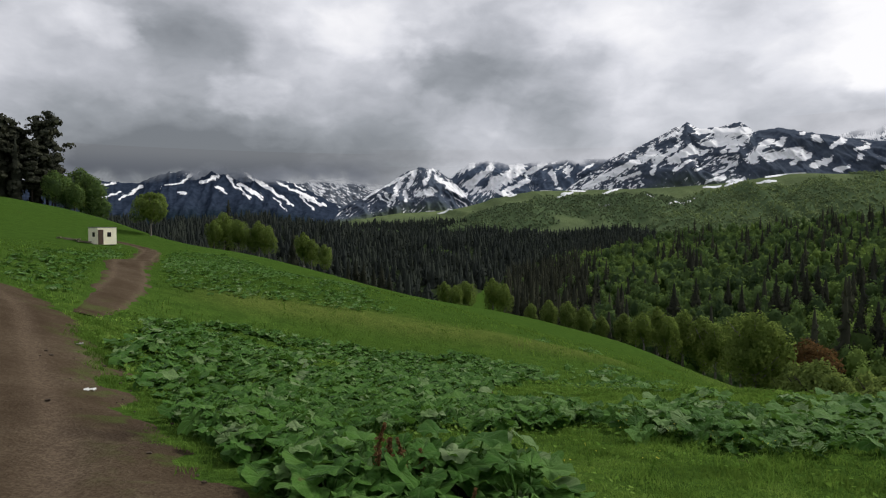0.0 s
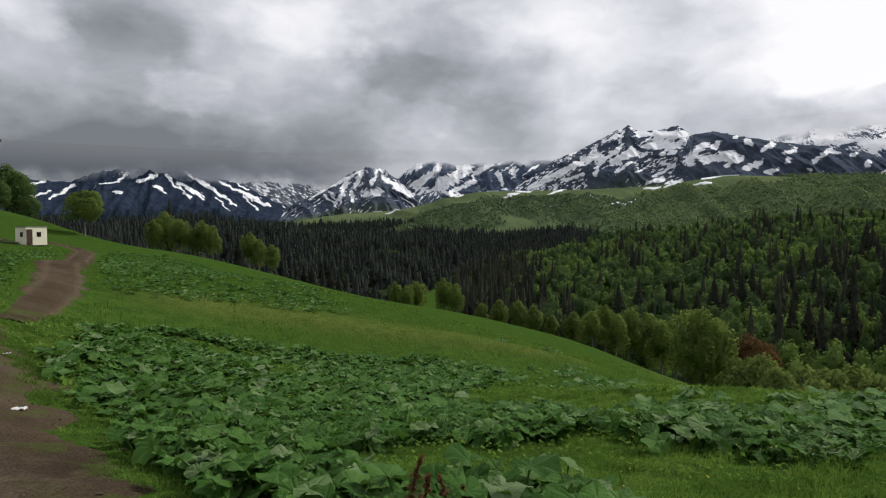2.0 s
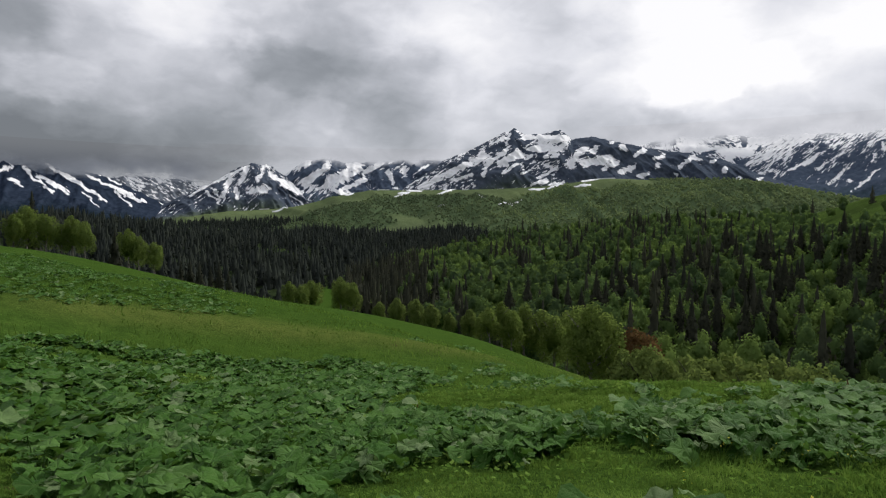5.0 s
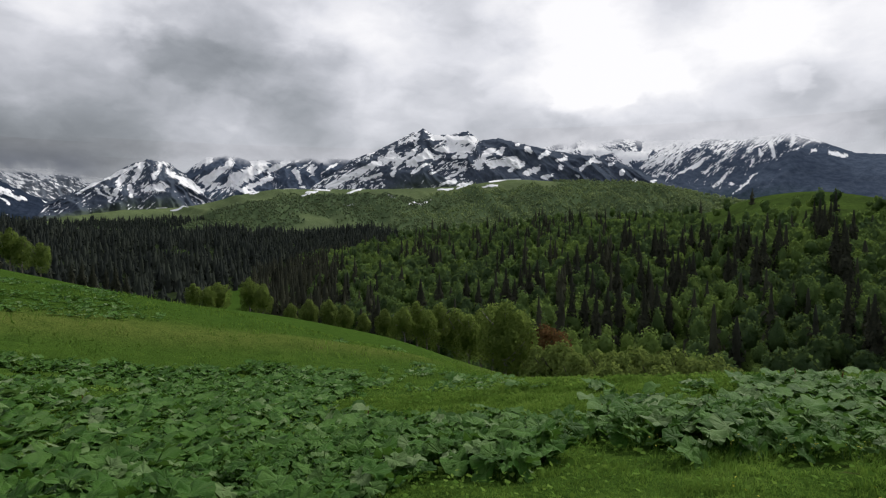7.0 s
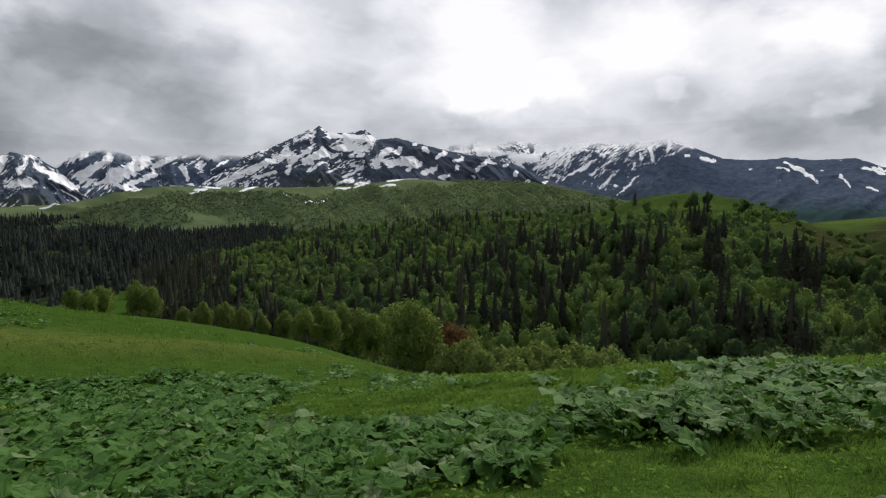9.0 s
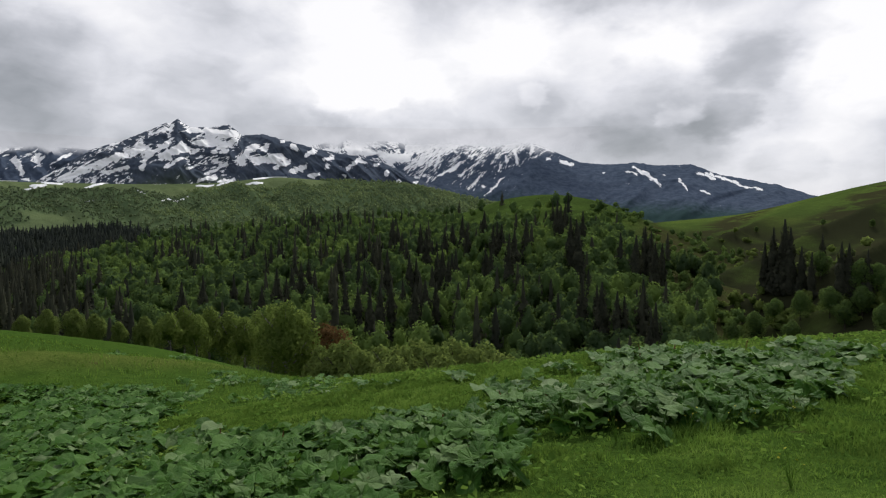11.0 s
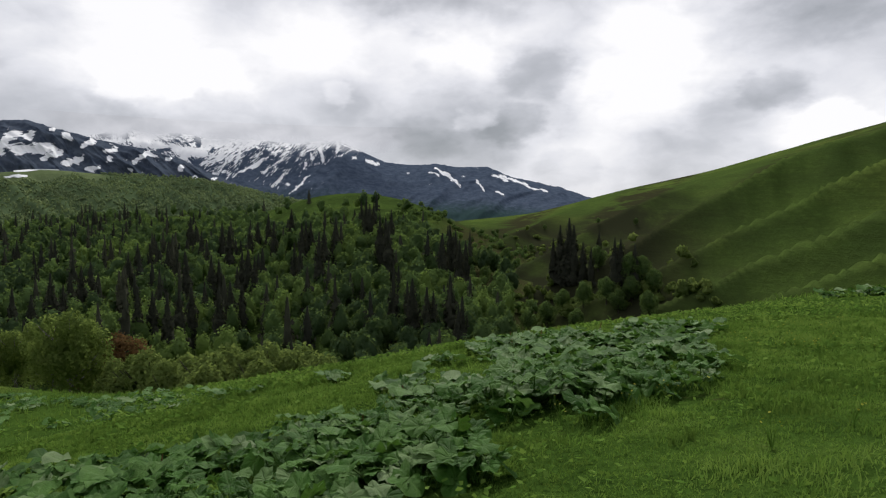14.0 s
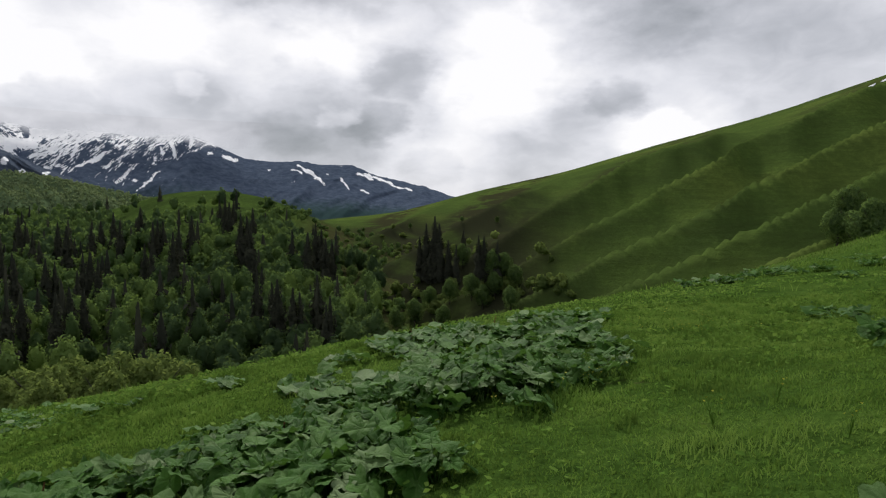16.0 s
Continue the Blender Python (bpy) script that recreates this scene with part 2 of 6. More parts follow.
def build_slope(n):
    p = position(n)
    st = n.vec("MULTIPLY", p, (1, 1, 6.0))
    big = n.noise(p, 0.012, 5.0, 0.6)
    terrace = n.noise(st, 0.05, 4.0, 0.6, 1.0)
    fine = n.noise(p, 0.45, 6.0, 0.7)
    paths = n.noise(n.vec("MULTIPLY", p, (0.35, 0.35, 7.0)), 0.16, 4.0, 0.6, 0.6)
    tint = n.ramp(big, (0.32, (0.054, 0.086, 0.022)), (0.5, (0.080, 0.126, 0.028)), (0.7, (0.126, 0.172, 0.037)))
    tint = n.mix(n.span(terrace, 0.42, 0.72, 0.0, 0.35), tint, (0.046, 0.060, 0.018))
    tint = n.mix(n.span(fine, 0.4, 0.7, 0.35, 0.0), tint, (0.030, 0.046, 0.014))
    tint = n.mix(n.span(paths, 0.42, 0.60, 0.14, 0.0), tint, (0.032, 0.044, 0.015))
    gully = n.add("ShaderNodeAttribute", 2, {"attribute_name": "gully"})
    # gullies darkened: spur shade put into the colour along with brown scrub
    scrub = n.math("MULTIPLY", gully, n.span(n.noise(st, 0.022, 5.0, 0.65, 0.6), 0.40, 0.54))
    tint = n.mix(n.math("MULTIPLY", scrub, 0.92), tint, (0.036, 0.034, 0.018))
    rough_ground = n.add("ShaderNodeAttribute", 2, {"attribute_name": "scrub"})
    tint = n.mix(n.math("MULTIPLY", rough_ground, n.span(n.noise(p, 0.012, 5.0, 0.65, 0.5), 0.40, 0.56, 0.50, 0.97)), tint, (0.026, 0.028, 0.015))
    return surface(n, tint, 0.95, n.math("ADD", n.math("ADD", fine, n.math("MULTIPLY", paths, 0.25)), n.math("MULTIPLY", terrace, 0.6)), 0.5, 0.9, 0.0)


def build_forest_floor(n):
    p = position(n)
    a = n.noise(p, 0.02, 5.0, 0.6)
    f = n.noise(p, 0.3, 5.0, 0.7)
    tint = n.ramp(a, (0.35, (0.046, 0.074, 0.020)), (0.55, (0.070, 0.116, 0.026)), (0.7, (0.105, 0.150, 0.034)))
    tint = n.mix(n.span(f, 0.4, 0.7, 0.5, 0.0), tint, (0.018, 0.030, 0.008))
    heath = n.add("ShaderNodeAttribute", 2, {"attribute_name": "heath"})
    tint = n.mix(n.math("MULTIPLY", heath, n.span(n.noise(p, 0.03, 5.0, 0.65), 0.35, 0.6, 0.45, 0.95)), tint, (0.044, 0.042, 0.019))
    return surface(n, tint, 0.95, f, 0.8, 1.5, 0.0)


def build_far_hill(n):
    p = position(n)
    a = n.noise(p, 0.004, 5.0, 0.6)
    f = n.noise(p, 0.06, 6.0, 0.7)
    # distance haze is put into these pasture tones
    tint = n.ramp(a, (0.35, (0.090, 0.118, 0.060)), (0.55, (0.122, 0.158, 0.074)), (0.7, (0.165, 0.200, 0.092)))
    wooded = n.add("ShaderNodeAttribute", 2, {"attribute_name": "wooded"})
    tint = n.mix(n.math("MULTIPLY", wooded, 0.85), tint, (0.066, 0.100, 0.050))
    tint = n.mix(n.span(f, 0.35, 0.65, 0.35, 0.0), tint, (0.044, 0.066, 0.024))
    high = n.add("ShaderNodeAttribute", 2, {"attribute_name": "snow"})
    st = n.vec("MULTIPLY", p, (1, 1, 4.0))
    cut = n.math("ADD", high, n.math("MULTIPLY", n.math("SUBTRACT", n.noise(st, 0.016, 4.0, 0.55), 0.5), 1.1))
    tint = n.mix(n.span(cut, 0.80, 0.84), tint, (0.80, 0.82, 0.85))
    return surface(n, tint, 0.9, f, 0.5, 4.0, 0.0)


def build_mountain(snow_line, rock_a, rock_b, low):
    def build(n):
        p = position(n)
        f = n.noise(p, 0.03, 6.0, 0.7)
        sx = n.add("ShaderNodeAttribute", 2, {"attribute_name": "streak_along"})
        sy = n.add("ShaderNodeAttribute", 2, {"attribute_name": "streak_across"})
        st = n.add("ShaderNodeCombineXYZ", 0, None, X=sx, Y=sy, Z=0.0)
        wide = n.noise(st, 0.55, 3.0, 0.5, 0.3)
        thin = n.noise(st, 2.3, 5.0, 0.62, 0.3)
        rock = n.mix(n.span(f, 0.35, 0.65), rock_a, rock_b)
        up = n.add("ShaderNodeAttribute", 2, {"attribute_name": "up"})
        rock = n.mix(n.span(n.math("ADD", up, n.math("MULTIPLY", n.math("SUBTRACT", f, 0.5), 0.3)), 0.16, 0.40, 1.0, 0.0), rock, low)
        snow = n.add("ShaderNodeAttribute", 2, {"attribute_name": "snow"})
        cut = n.math("ADD", snow, n.math("MULTIPLY", n.math("SUBTRACT", wide, 0.5), 0.42))
        cut = n.math("ADD", cut, n.math("MULTIPLY", n.math("SUBTRACT", thin, 0.5), 0.85))
        cut = n.math("ADD", cut, n.math("MULTIPLY", n.math("SUBTRACT", f, 0.5), 0.10))
        tint = n.mix(n.span(cut, snow_line, snow_line + 0.03), rock, n.mix(n.span(f, 0.3, 0.7), (0.82, 0.83, 0.85), (0.90, 0.90, 0.91)))
        return surface(n, tint, 0.9, n.math("ADD", n.math("MULTIPLY", f, 0.5), thin), 0.22, 5.0, 0.0)
    return build


def build_road(n):
    p = position(n)
    a = n.noise(p, 0.5, 5.0, 0.6)
    f = n.noise(p, 14.0, 6.0, 0.75)
    stone = n.add("ShaderNodeTexVoronoi", 0, None, Vector=p, Scale=26.0)
    tint = n.ramp(a, (0.3, (0.056, 0.041, 0.027)), (0.5, (0.082, 0.062, 0.041)), (0.72, (0.114, 0.089, 0.062)))
    rut = n.add("ShaderNodeAttribute", 2, {"attribute_name": "rut"})
    tint = n.mix(n.math("MULTIPLY", rut, 0.6), tint, (0.150, 0.115, 0.082))
    mud = n.add("ShaderNodeAttribute", 2, {"attribute_name": "mud"})
    tint = n.mix(n.math("MULTIPLY", mud, n.span(n.noise(p, 2.5, 4.0, 0.6), 0.35, 0.55)), tint, (0.030, 0.023, 0.018))
    tint = n.mix(n.span(f, 0.40, 0.62, 0.5, 0.0), tint, (0.040, 0.027, 0.018))
    tint = n.mix(n.span(stone, 0.10, 0.22, 0.35, 0.0), tint, (0.19, 0.155, 0.125))
    weed = n.span(n.noise(p, 1.1, 4.0, 0.65), 0.48, 0.62)
    edge = n.add("ShaderNodeAttribute", 2, {"attribute_name": "verge"})
    tint = n.mix(n.math("MULTIPLY", n.math("MULTIPLY", weed, edge), 0.5), tint, (0.060, 0.105, 0.018))
    return surface(n, tint, 0.95, n.math("SUBTRACT", f, n.math("MULTIPLY", stone, 0.8)), 0.6, 0.035, 0.0)


def foliage(dark, mid, light, through_=0.35, rough=0.8, scale=0.6, spec=0.0):
    """Leaves: three tones by tree and by clump, with light coming through."""
    def build(n):
        p = position(n)
        own = n.add("ShaderNodeNewGeometry", "Random Per Island")
        tone = n.add("ShaderNodeAttribute", 2, {"attribute_name": "tone"})
        f = n.math("ADD", n.math("MULTIPLY", own, 0.16), n.math("MULTIPLY", tone, 0.84))
        f = n.math("ADD", f, n.math("MULTIPLY", n.math("SUBTRACT", n.noise(p, scale, 3.0), 0.5), 0.35), clamp=True)
        c = n.ramp(f, (0.12, dark), (0.5, mid), (0.9, light))
        body = surface(n, c, rough, spec=spec)
        glow = n.add("ShaderNodeBsdfTranslucent", 0, None, Color=n.mix(0.5, c, (light[0] * 1.3, light[1] * 1.3, light[2])))
        return n.add("ShaderNodeMixShader", 0, None, i0=through_, i1=body, i2=glow)
    return build


def build_bark(light, dark, stripe=8.0):
    def build(n):
        p = position(n)
        f = n.noise(n.vec("MULTIPLY", p, (1, 1, 0.35)), stripe, 5.0, 0.7)
        return surface(n, n.mix(n.span(f, 0.38, 0.62), dark, light), 0.9, f, 0.8, 0.03)
    return build


def plain(tint, other, scale=6.0, rough=0.7, depth=0.01, metallic=0.0):
    def build(n):
        p = position(n)
        f = n.noise(p, scale, 5.0, 0.65)
        g = n.noise(p, scale * 9, 4.0, 0.7)
        return surface(n, n.mix(n.span(f, 0.35, 0.7), tint, other), rough, g, 0.4, depth, 0.3, metallic)
    return build


def build_big_leaf(n):
    """Butterbur blade: ribs and wrinkles, green by island; the palest islands stand for undersides and painted sky
    sheen.
    """
    own = n.add("ShaderNodeObjectInfo", "Random")
    isle = n.add("ShaderNodeNewGeometry", "Random Per Island")
    p = position(n)
    f = n.noise(p, 5.0, 4.0, 0.6)
    wr = n.noise(p, 40.0, 4.0, 0.65)
    t = n.math("FRACT", n.math("ADD", own, isle))
    # the pale end paints highlights into the colour of some leaves
    c = n.ramp(t, (0.0, (0.026, 0.080, 0.010)), (0.36, (0.052, 0.142, 0.020)), (0.66, (0.084, 0.194, 0.032)), (0.88, (0.120, 0.232, 0.058)), (1.0, (0.230, 0.310, 0.150)))
    rib = n.add("ShaderNodeAttribute", 2, {"attribute_name": "rib"})
    c = n.mix(n.span(f, 0.35, 0.7, 0.35, 0.0), c, (0.036, 0.080, 0.018))
    c = n.mix(n.math("MULTIPLY", rib, 0.25), c, (0.16, 0.27, 0.08))
    c = n.mix(n.span(n.noise(p, 11.0, 3.0, 0.6), 0.70, 0.74, 0.0, 0.55), c, (0.100, 0.070, 0.030))
    body = surface(n, c, 0.55, n.math("ADD", wr, n.math("MULTIPLY", rib, -0.6)), 0.7, 0.03, 0.075)
    glow = n.add("ShaderNodeBsdfTranslucent", 0, None, Color=n.mix(0.4, c, (0.12, 0.24, 0.03)))
    return n.add("ShaderNodeMixShader", 0, None, i0=0.25, i1=body, i2=glow)


M_MEADOW = material("meadow_grass", build_meadow)
M_SLOPE = material("pasture_slope", build_slope)
M_FLOOR = material("forest_floor", build_forest_floor)


def build_needles(n):
    p = position(n)
    a = n.noise(p, 0.02, 5.0, 0.6)
    return surface(n, n.mix(n.span(a, 0.35, 0.65), (0.020, 0.030, 0.014), (0.034, 0.050, 0.020)), 1.0, n.noise(p, 0.3, 5.0, 0.7), 0.6, 1.0, 0.0)


M_NEEDLES = material("needle_litter", build_needles)
M_FARHILL = material("far_pasture", build_far_hill)
# the blue of distance haze is put into the rock colours
M_ROCK = material("mountain_rock", build_mountain(0.52, (0.046, 0.060, 0.088), (0.084, 0.102, 0.132), (0.078, 0.100, 0.068)))
M_ROCK_FAR = material("mountain_rock_hazy", build_mountain(0.52, (0.050, 0.068, 0.104), (0.086, 0.110, 0.152), (0.036, 0.064, 0.064)))
M_ROCK_PALE = material("mountain_rock_haziest", build_mountain(0.45, (0.12, 0.14, 0.17), (0.19, 0.21, 0.24), (0.12, 0.15, 0.18)))
M_ROCK_DARK = material("mountain_rock_dark", build_mountain(0.52, (0.018, 0.027, 0.046), (0.034, 0.047, 0.074), (0.011, 0.020, 0.028)))
M_ROAD = material("dirt_track", build_road)
M_BROAD = material("broad_leaves", foliage((0.050, 0.082, 0.040), (0.092, 0.148, 0.050), (0.164, 0.240, 0.062), 0.40))
M_BIRCH = material("birch_leaves", foliage((0.088, 0.130, 0.037), (0.136, 0.192, 0.050), (0.196, 0.258, 0.070), 0.55))
M_SHRUB = material("shrub_leaves", foliage((0.088, 0.128, 0.040), (0.135, 0.186, 0.052), (0.185, 0.238, 0.070), 0.5))
M_FIR = material("fir_needles", foliage((0.030, 0.034, 0.026), (0.044, 0.047, 0.034), (0.068, 0.072, 0.047), 0.2, 0.8))
# darker copy of the fir needles: the shade on the ridge put into the colour
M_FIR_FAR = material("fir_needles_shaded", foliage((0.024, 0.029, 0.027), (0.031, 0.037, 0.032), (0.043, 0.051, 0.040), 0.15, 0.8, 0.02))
# paler, bluer leaves: the haze of distance is put into the colour
M_PALE = material("hazy_far_leaves", foliage((0.096, 0.130, 0.086), (0.148, 0.196, 0.110), (0.262, 0.330, 0.150), 0.35, 0.8, 0.02))
M_RUSSET = material("copper_leaves", foliage((0.074, 0.046, 0.022), (0.108, 0.064, 0.029), (0.145, 0.088, 0.038), 0.40))
M_BARK = material("dark_bark", build_bark((0.060, 0.048, 0.038), (0.020, 0.016, 0.013)))
M_BIRCHBARK = material("pale_bark", build_bark((0.30, 0.28, 0.25), (0.055, 0.045, 0.038)))
M_BIGLEAF = material("butterbur_leaf", build_big_leaf)
M_GRASS = material("grass_blades", foliage((0.054, 0.106, 0.020), (0.108, 0.205, 0.034), (0.185, 0.285, 0.060), 0.35, 0.8, 2.2))
M_DOCK = material("dock_seed", foliage((0.090, 0.054, 0.028), (0.150, 0.086, 0.042), (0.215, 0.130, 0.066), 0.4))
M_FLOWER = material("yellow_petals", plain((0.50, 0.48, 0.04), (0.62, 0.60, 0.10), 20.0))
M_WALL = material("cream_paint", plain((0.84, 0.80, 0.62), (0.76, 0.72, 0.56), 2.5, 0.6))
M_ROOFING = material("grey_roof_sheet", plain((0.30, 0.29, 0.27), (0.20, 0.19, 0.18), 3.0, 0.6))
M_DOORBROWN = material("brown_door_paint", plain((0.075, 0.045, 0.030), (0.050, 0.030, 0.020), 4.0))
M_DARKGLASS = material("dark_window", plain((0.015, 0.017, 0.020), (0.022, 0.024, 0.028), 3.0, 0.12))
M_TIMBER = material("weathered_timber", plain((0.24, 0.20, 0.155), (0.15, 0.12, 0.095), 7.0))
M_PAPER = material("white_litter", plain((0.72, 0.72, 0.70), (0.60, 0.60, 0.58), 12.0))
M_SNOW = material("old_snow", plain((0.80, 0.81, 0.83), (0.70, 0.72, 0.75), 0.2, 0.7, 0.1))
M_CLOD = material("dark_soil", plain((0.045, 0.032, 0.022), (0.075, 0.055, 0.040), 9.0, 0.95, 0.03))


# ---------------------------------------------------------------- ground
# The camera's hillside: a tilted plane with soft swells laid out in four rings.
SWELLS = [1.102, -0.168, -0.048, -1.503, 0.467, -1.09, 0.529, -0.342, -0.483, -0.673, -0.29, -0.715, -0.194, 0.243, 0.892, -0.527, -1.242, -0.827, -0.751, -0.647, -0.856, -0.609, -1.316, 0.371, -3.153, 0.715, -1.376, -3.056, -0.266, 0.449, 1.687, 3.138, -0.175, -0.837, -1.013, -2.253, -2.641, 0.248, 2.179, -2.439, -0.188, -3.324, -2.814, -3.657, -1.369, 0.033, 1.75, 5.119, 5.733, 2.408, 0.377, -0.064, -0.288, -0.572, -0.666, -0.271, -0.358, -3.222, -2.455, -1.055, -1.732]
EDGE = [(-180, 112.0), (-60, 116.0), (-35.5, 114.0), (-28.5, 105.9), (-23.3, 86.2), (-18.6, 90.7), (-13.6, 87.5), (-2.9, 79.9), (8, 86.6), (19, 83.2), (26, 70.1), (31, 66.0), (34, 23.7), (39, 25.5), (46, 22.0), (58, 22.5), (68, 25.0), (80, 30.0), (90, 35.6), (100, 45.5), (106, 51.1), (125, 80.0), (180, 95.0)]


def swell_layout():
    rows = []
    for r, count, s in ((9, 8, 6), (24, 14, 9), (48, 16, 17), (82, 20, 24)):
        for i in range(count):
            a = 2 * math.pi * (i + (0.5 if r in (24, 82) else 0.0)) / count
            rows.append((r * math.sin(a) - 1, r * math.cos(a) + 4, s))
    return rows


LAYOUT = swell_layout()


BERM = [(-26, 30), (-18, 30.4), (-12.7, 31.4), (-7, 31.9), (-1.3, 31.8), (4.5, 32), (10, 32.7), (16, 33), (21, 34), (26, 36)]


def berm(az, r):
    """Old field bank that crosses the meadow."""
    d = r - prof(az, BERM, 2.0)
    return np.exp(-np.where(d > 0, d / 3.0, d / 1.5) ** 2) * smooth01((az + 26) / 10) * smooth01((26 - az) / 8)


def ground_z(x, y, fine=True):
    x, y = np.asarray(x, float), np.asarray(y, float)
    az, r = polar(x, y)
    k = np.minimum(1.0, 135.0 / np.maximum(r, 1e-6))
    px, py = CENTRE[0] + (x - CENTRE[0]) * k, CENTRE[1] + (y - CENTRE[1]) * k
    z = SWELLS[0] + SWELLS[1] * px + SWELLS[2] * py
    for c, (cx, cy, s) in zip(SWELLS[3:], LAYOUT):
        z = z + c * np.exp(-((px - cx) ** 2 + (py - cy) ** 2) / (2 * s * s))
    past = np.maximum(0.0, r - prof(az, EDGE, 3.0))
    fall = 0.30 * (np.sqrt(past * past + 36.0) - 6.0)
    ahead = smooth01((az + 62) / 25) * smooth01((150 - az) / 40)
    z = z - fall * ahead + 0.40 * berm(az, r)
    low = -50.0
    z = np.where(z < low + 12, low + 12 * np.exp((z - low - 12) / 12), z)
    if fine:
        near = np.exp(-r / 60.0)
        z = z + near * (0.16 * (fbm(x * 0.35, y * 0.35, 3, 3) - 0.5) + 0.10 * (fbm(x * 1.7, y * 1.7, 3, 9) - 0.5))
    return z


def gz(x, y):
    return float(ground_z(np.array([x]), np.array([y]))[0])


def build_ground():
    rs = np.concatenate([np.linspace(0.0, 24, 86), np.linspace(24.3, 46, 72), np.geomspace(46.6, 160, 56), np.geomspace(170, 4900, 26)])
    azs = np.concatenate([np.linspace(-180, -50, 60)[:-1], np.linspace(-50, 125, 350), np.linspace(125, 180, 26)[1:]])
    a, r = np.meshgrid(np.radians(azs), rs)
    x, y = CENTRE[0] + r * np.sin(a), CENTRE[1] + r * np.cos(a)
    z = ground_z(x, y)
    az = np.degrees(a)
    band = berm(az, r + 0.2)
    rim = np.exp(-((r - prof(az, EDGE, 3.0)) / 6.0) ** 2) * smooth01((az - 20) / 10) * 0.5
    dry = np.clip(band ** 1.5 * 0.95 + rim, 0, 1)
    v = np.stack([x, y, z], -1).reshape(-1, 3)
    # this mask paints the far left of the meadow darker, as under cloud
    me = raw_mesh("ground", v, grid_faces(len(rs), len(azs))[:, ::-1], M_MEADOW, dry=dry.ravel(), sward=(smooth01((r - 22) / 18) * smooth01((40 - az) / 15)).ravel())
    return tagged(new("ground", me), "green grassy hillside meadow with uneven turf and worn spots", "ground", kind="structure")


build_ground()


# ---------------------------------------------------------------- hills in the middle distance
class Hill:
    """A hillside by azimuth: foot and crest distance, foot height and crest elevation; v runs from the foot (0) to the crest (1) and over."""

    def __init__(self, foot_r, foot_z, crest_r, crest_el, bend=1.25, rough=2.0, size=60.0, seed=1, soft=1.0):
        self.k = (foot_r, foot_z, crest_r, crest_el)
        self.bend, self.rough, self.size, self.seed, self.soft = bend, rough, size, seed, soft

    def at(self, az, v):
        fr, fz = prof(az, self.k[0], 2.0), prof(az, self.k[1], 2.0)
        cr, ce = prof(az, self.k[2], 2.0), prof(az, self.k[3], self.soft)
        cz = 1.2 + cr * np.tan(np.radians(ce))
        r = fr + (cr - fr) * v
        s = np.where(v < 1, 1 - (1 - np.minimum(v, 1)) ** self.bend, 1 - 1.3 * (np.maximum(v, 1) - 1) ** 1.6)
        z = fz + (cz - fz) * s
        x, y = CENTRE[0] + r * np.sin(np.radians(az)), CENTRE[1] + r * np.cos(np.radians(az))
        hold = 0.25 + 0.75 * np.clip(np.abs(v - 1) * 4, 0, 1)
        z = z + self.rough * hold * (fbm(x / self.size, y / self.size, 4, self.seed) - 0.5) * 2
        return x, y, z + self.extra(az, v)

    def extra(self, az, v):
        return 0.0

    def mesh(self, name, az0, az1, cols, rows, mat, top=1.4, label="", power=1.0, **attrs):
        a, v = np.meshgrid(np.linspace(az0, az1, cols), top * np.linspace(0, 1, rows) ** power)
        x, y, z = self.at(a, v)
        vals = {k: f(a, v, x, y, z).ravel() for k, f in attrs.items()}
        me = raw_mesh(name, np.stack([x, y, z], -1).reshape(-1, 3), grid_faces(rows, cols)[:, ::-1], mat, **vals)
        return tagged(new(name, me), label, "hill", kind="structure")


HILL_H = Hill([(5, 330), (18, 230), (30, 175), (45, 165), (68, 170)], [(0, -52), (80, -52)],
              [(5, 900), (20, 950), (33, 1000), (42, 900), (50, 760), (60, 640), (68, 560)],
              [(5, -4.2), (10, -3.2), (13.5, -2.3), (18, -1.5), (21, -0.7), (25, -0.3), (29, 0.1), (33, 0.5), (38, 0.8), (43, 0.7), (46, 1.3), (48.5, 2.3), (51, 2.75),
               (53.5, 2.9), (56, 2.6), (58, 2.15), (60, 1.3), (62.5, 0.2), (65, -0.8), (69, -2.2)], 1.15, 3.0, 70.0, 21)
HILL_H.mesh("forest_hill", 4, 69, 260, 90, M_FLOOR, label="rounded green hill under mixed forest with a grassy top",
            heath=lambda a, v, x, y, z: smooth01((a - 59) / 4) * smooth01((1.05 - v) / 0.15))

HILL_G = Hill([(-60, 320), (0, 330), (6, 560), (12, 900), (26, 980)], [(-60, -52), (26, -52)], [(-60, 1050), (4, 1050), (10, 1280), (26, 1320)],
              [(-60, 0.7), (-35, 0.7), (-26, 0.3), (-21.7, 0.1), (-16.7, 0.5), (-11, 0.0), (-8, -0.8), (-4, -1.2), (1, -0.75), (4.6, -0.7), (6, -1.0), (8, -0.6), (10, -0.95), (14, -0.4), (16.5, -0.2), (18, -0.4), (20, -1.3), (26, -3.0)], 1.1, 6.0, 120.0, 31, 0.7)
HILL_G.mesh("dark_forest_hill", -60, 26, 200, 50, M_NEEDLES, label="long low ridge covered by dark conifer forest")

def far_wood(az, v, x, y):
    """How wooded the far hill is."""
    k = fbm(x / 260, y / 260, 3, 95) - 0.42 * smooth01((v - 0.5) / 0.35) * smooth01((24 - az) / 8) - 0.45 * smooth01((v - 0.62) / 0.25) * smooth01((40 - az) / 8)
    return smooth01((k + 0.10 * smooth01((az - 26) / 4) - 0.19) / 0.12)


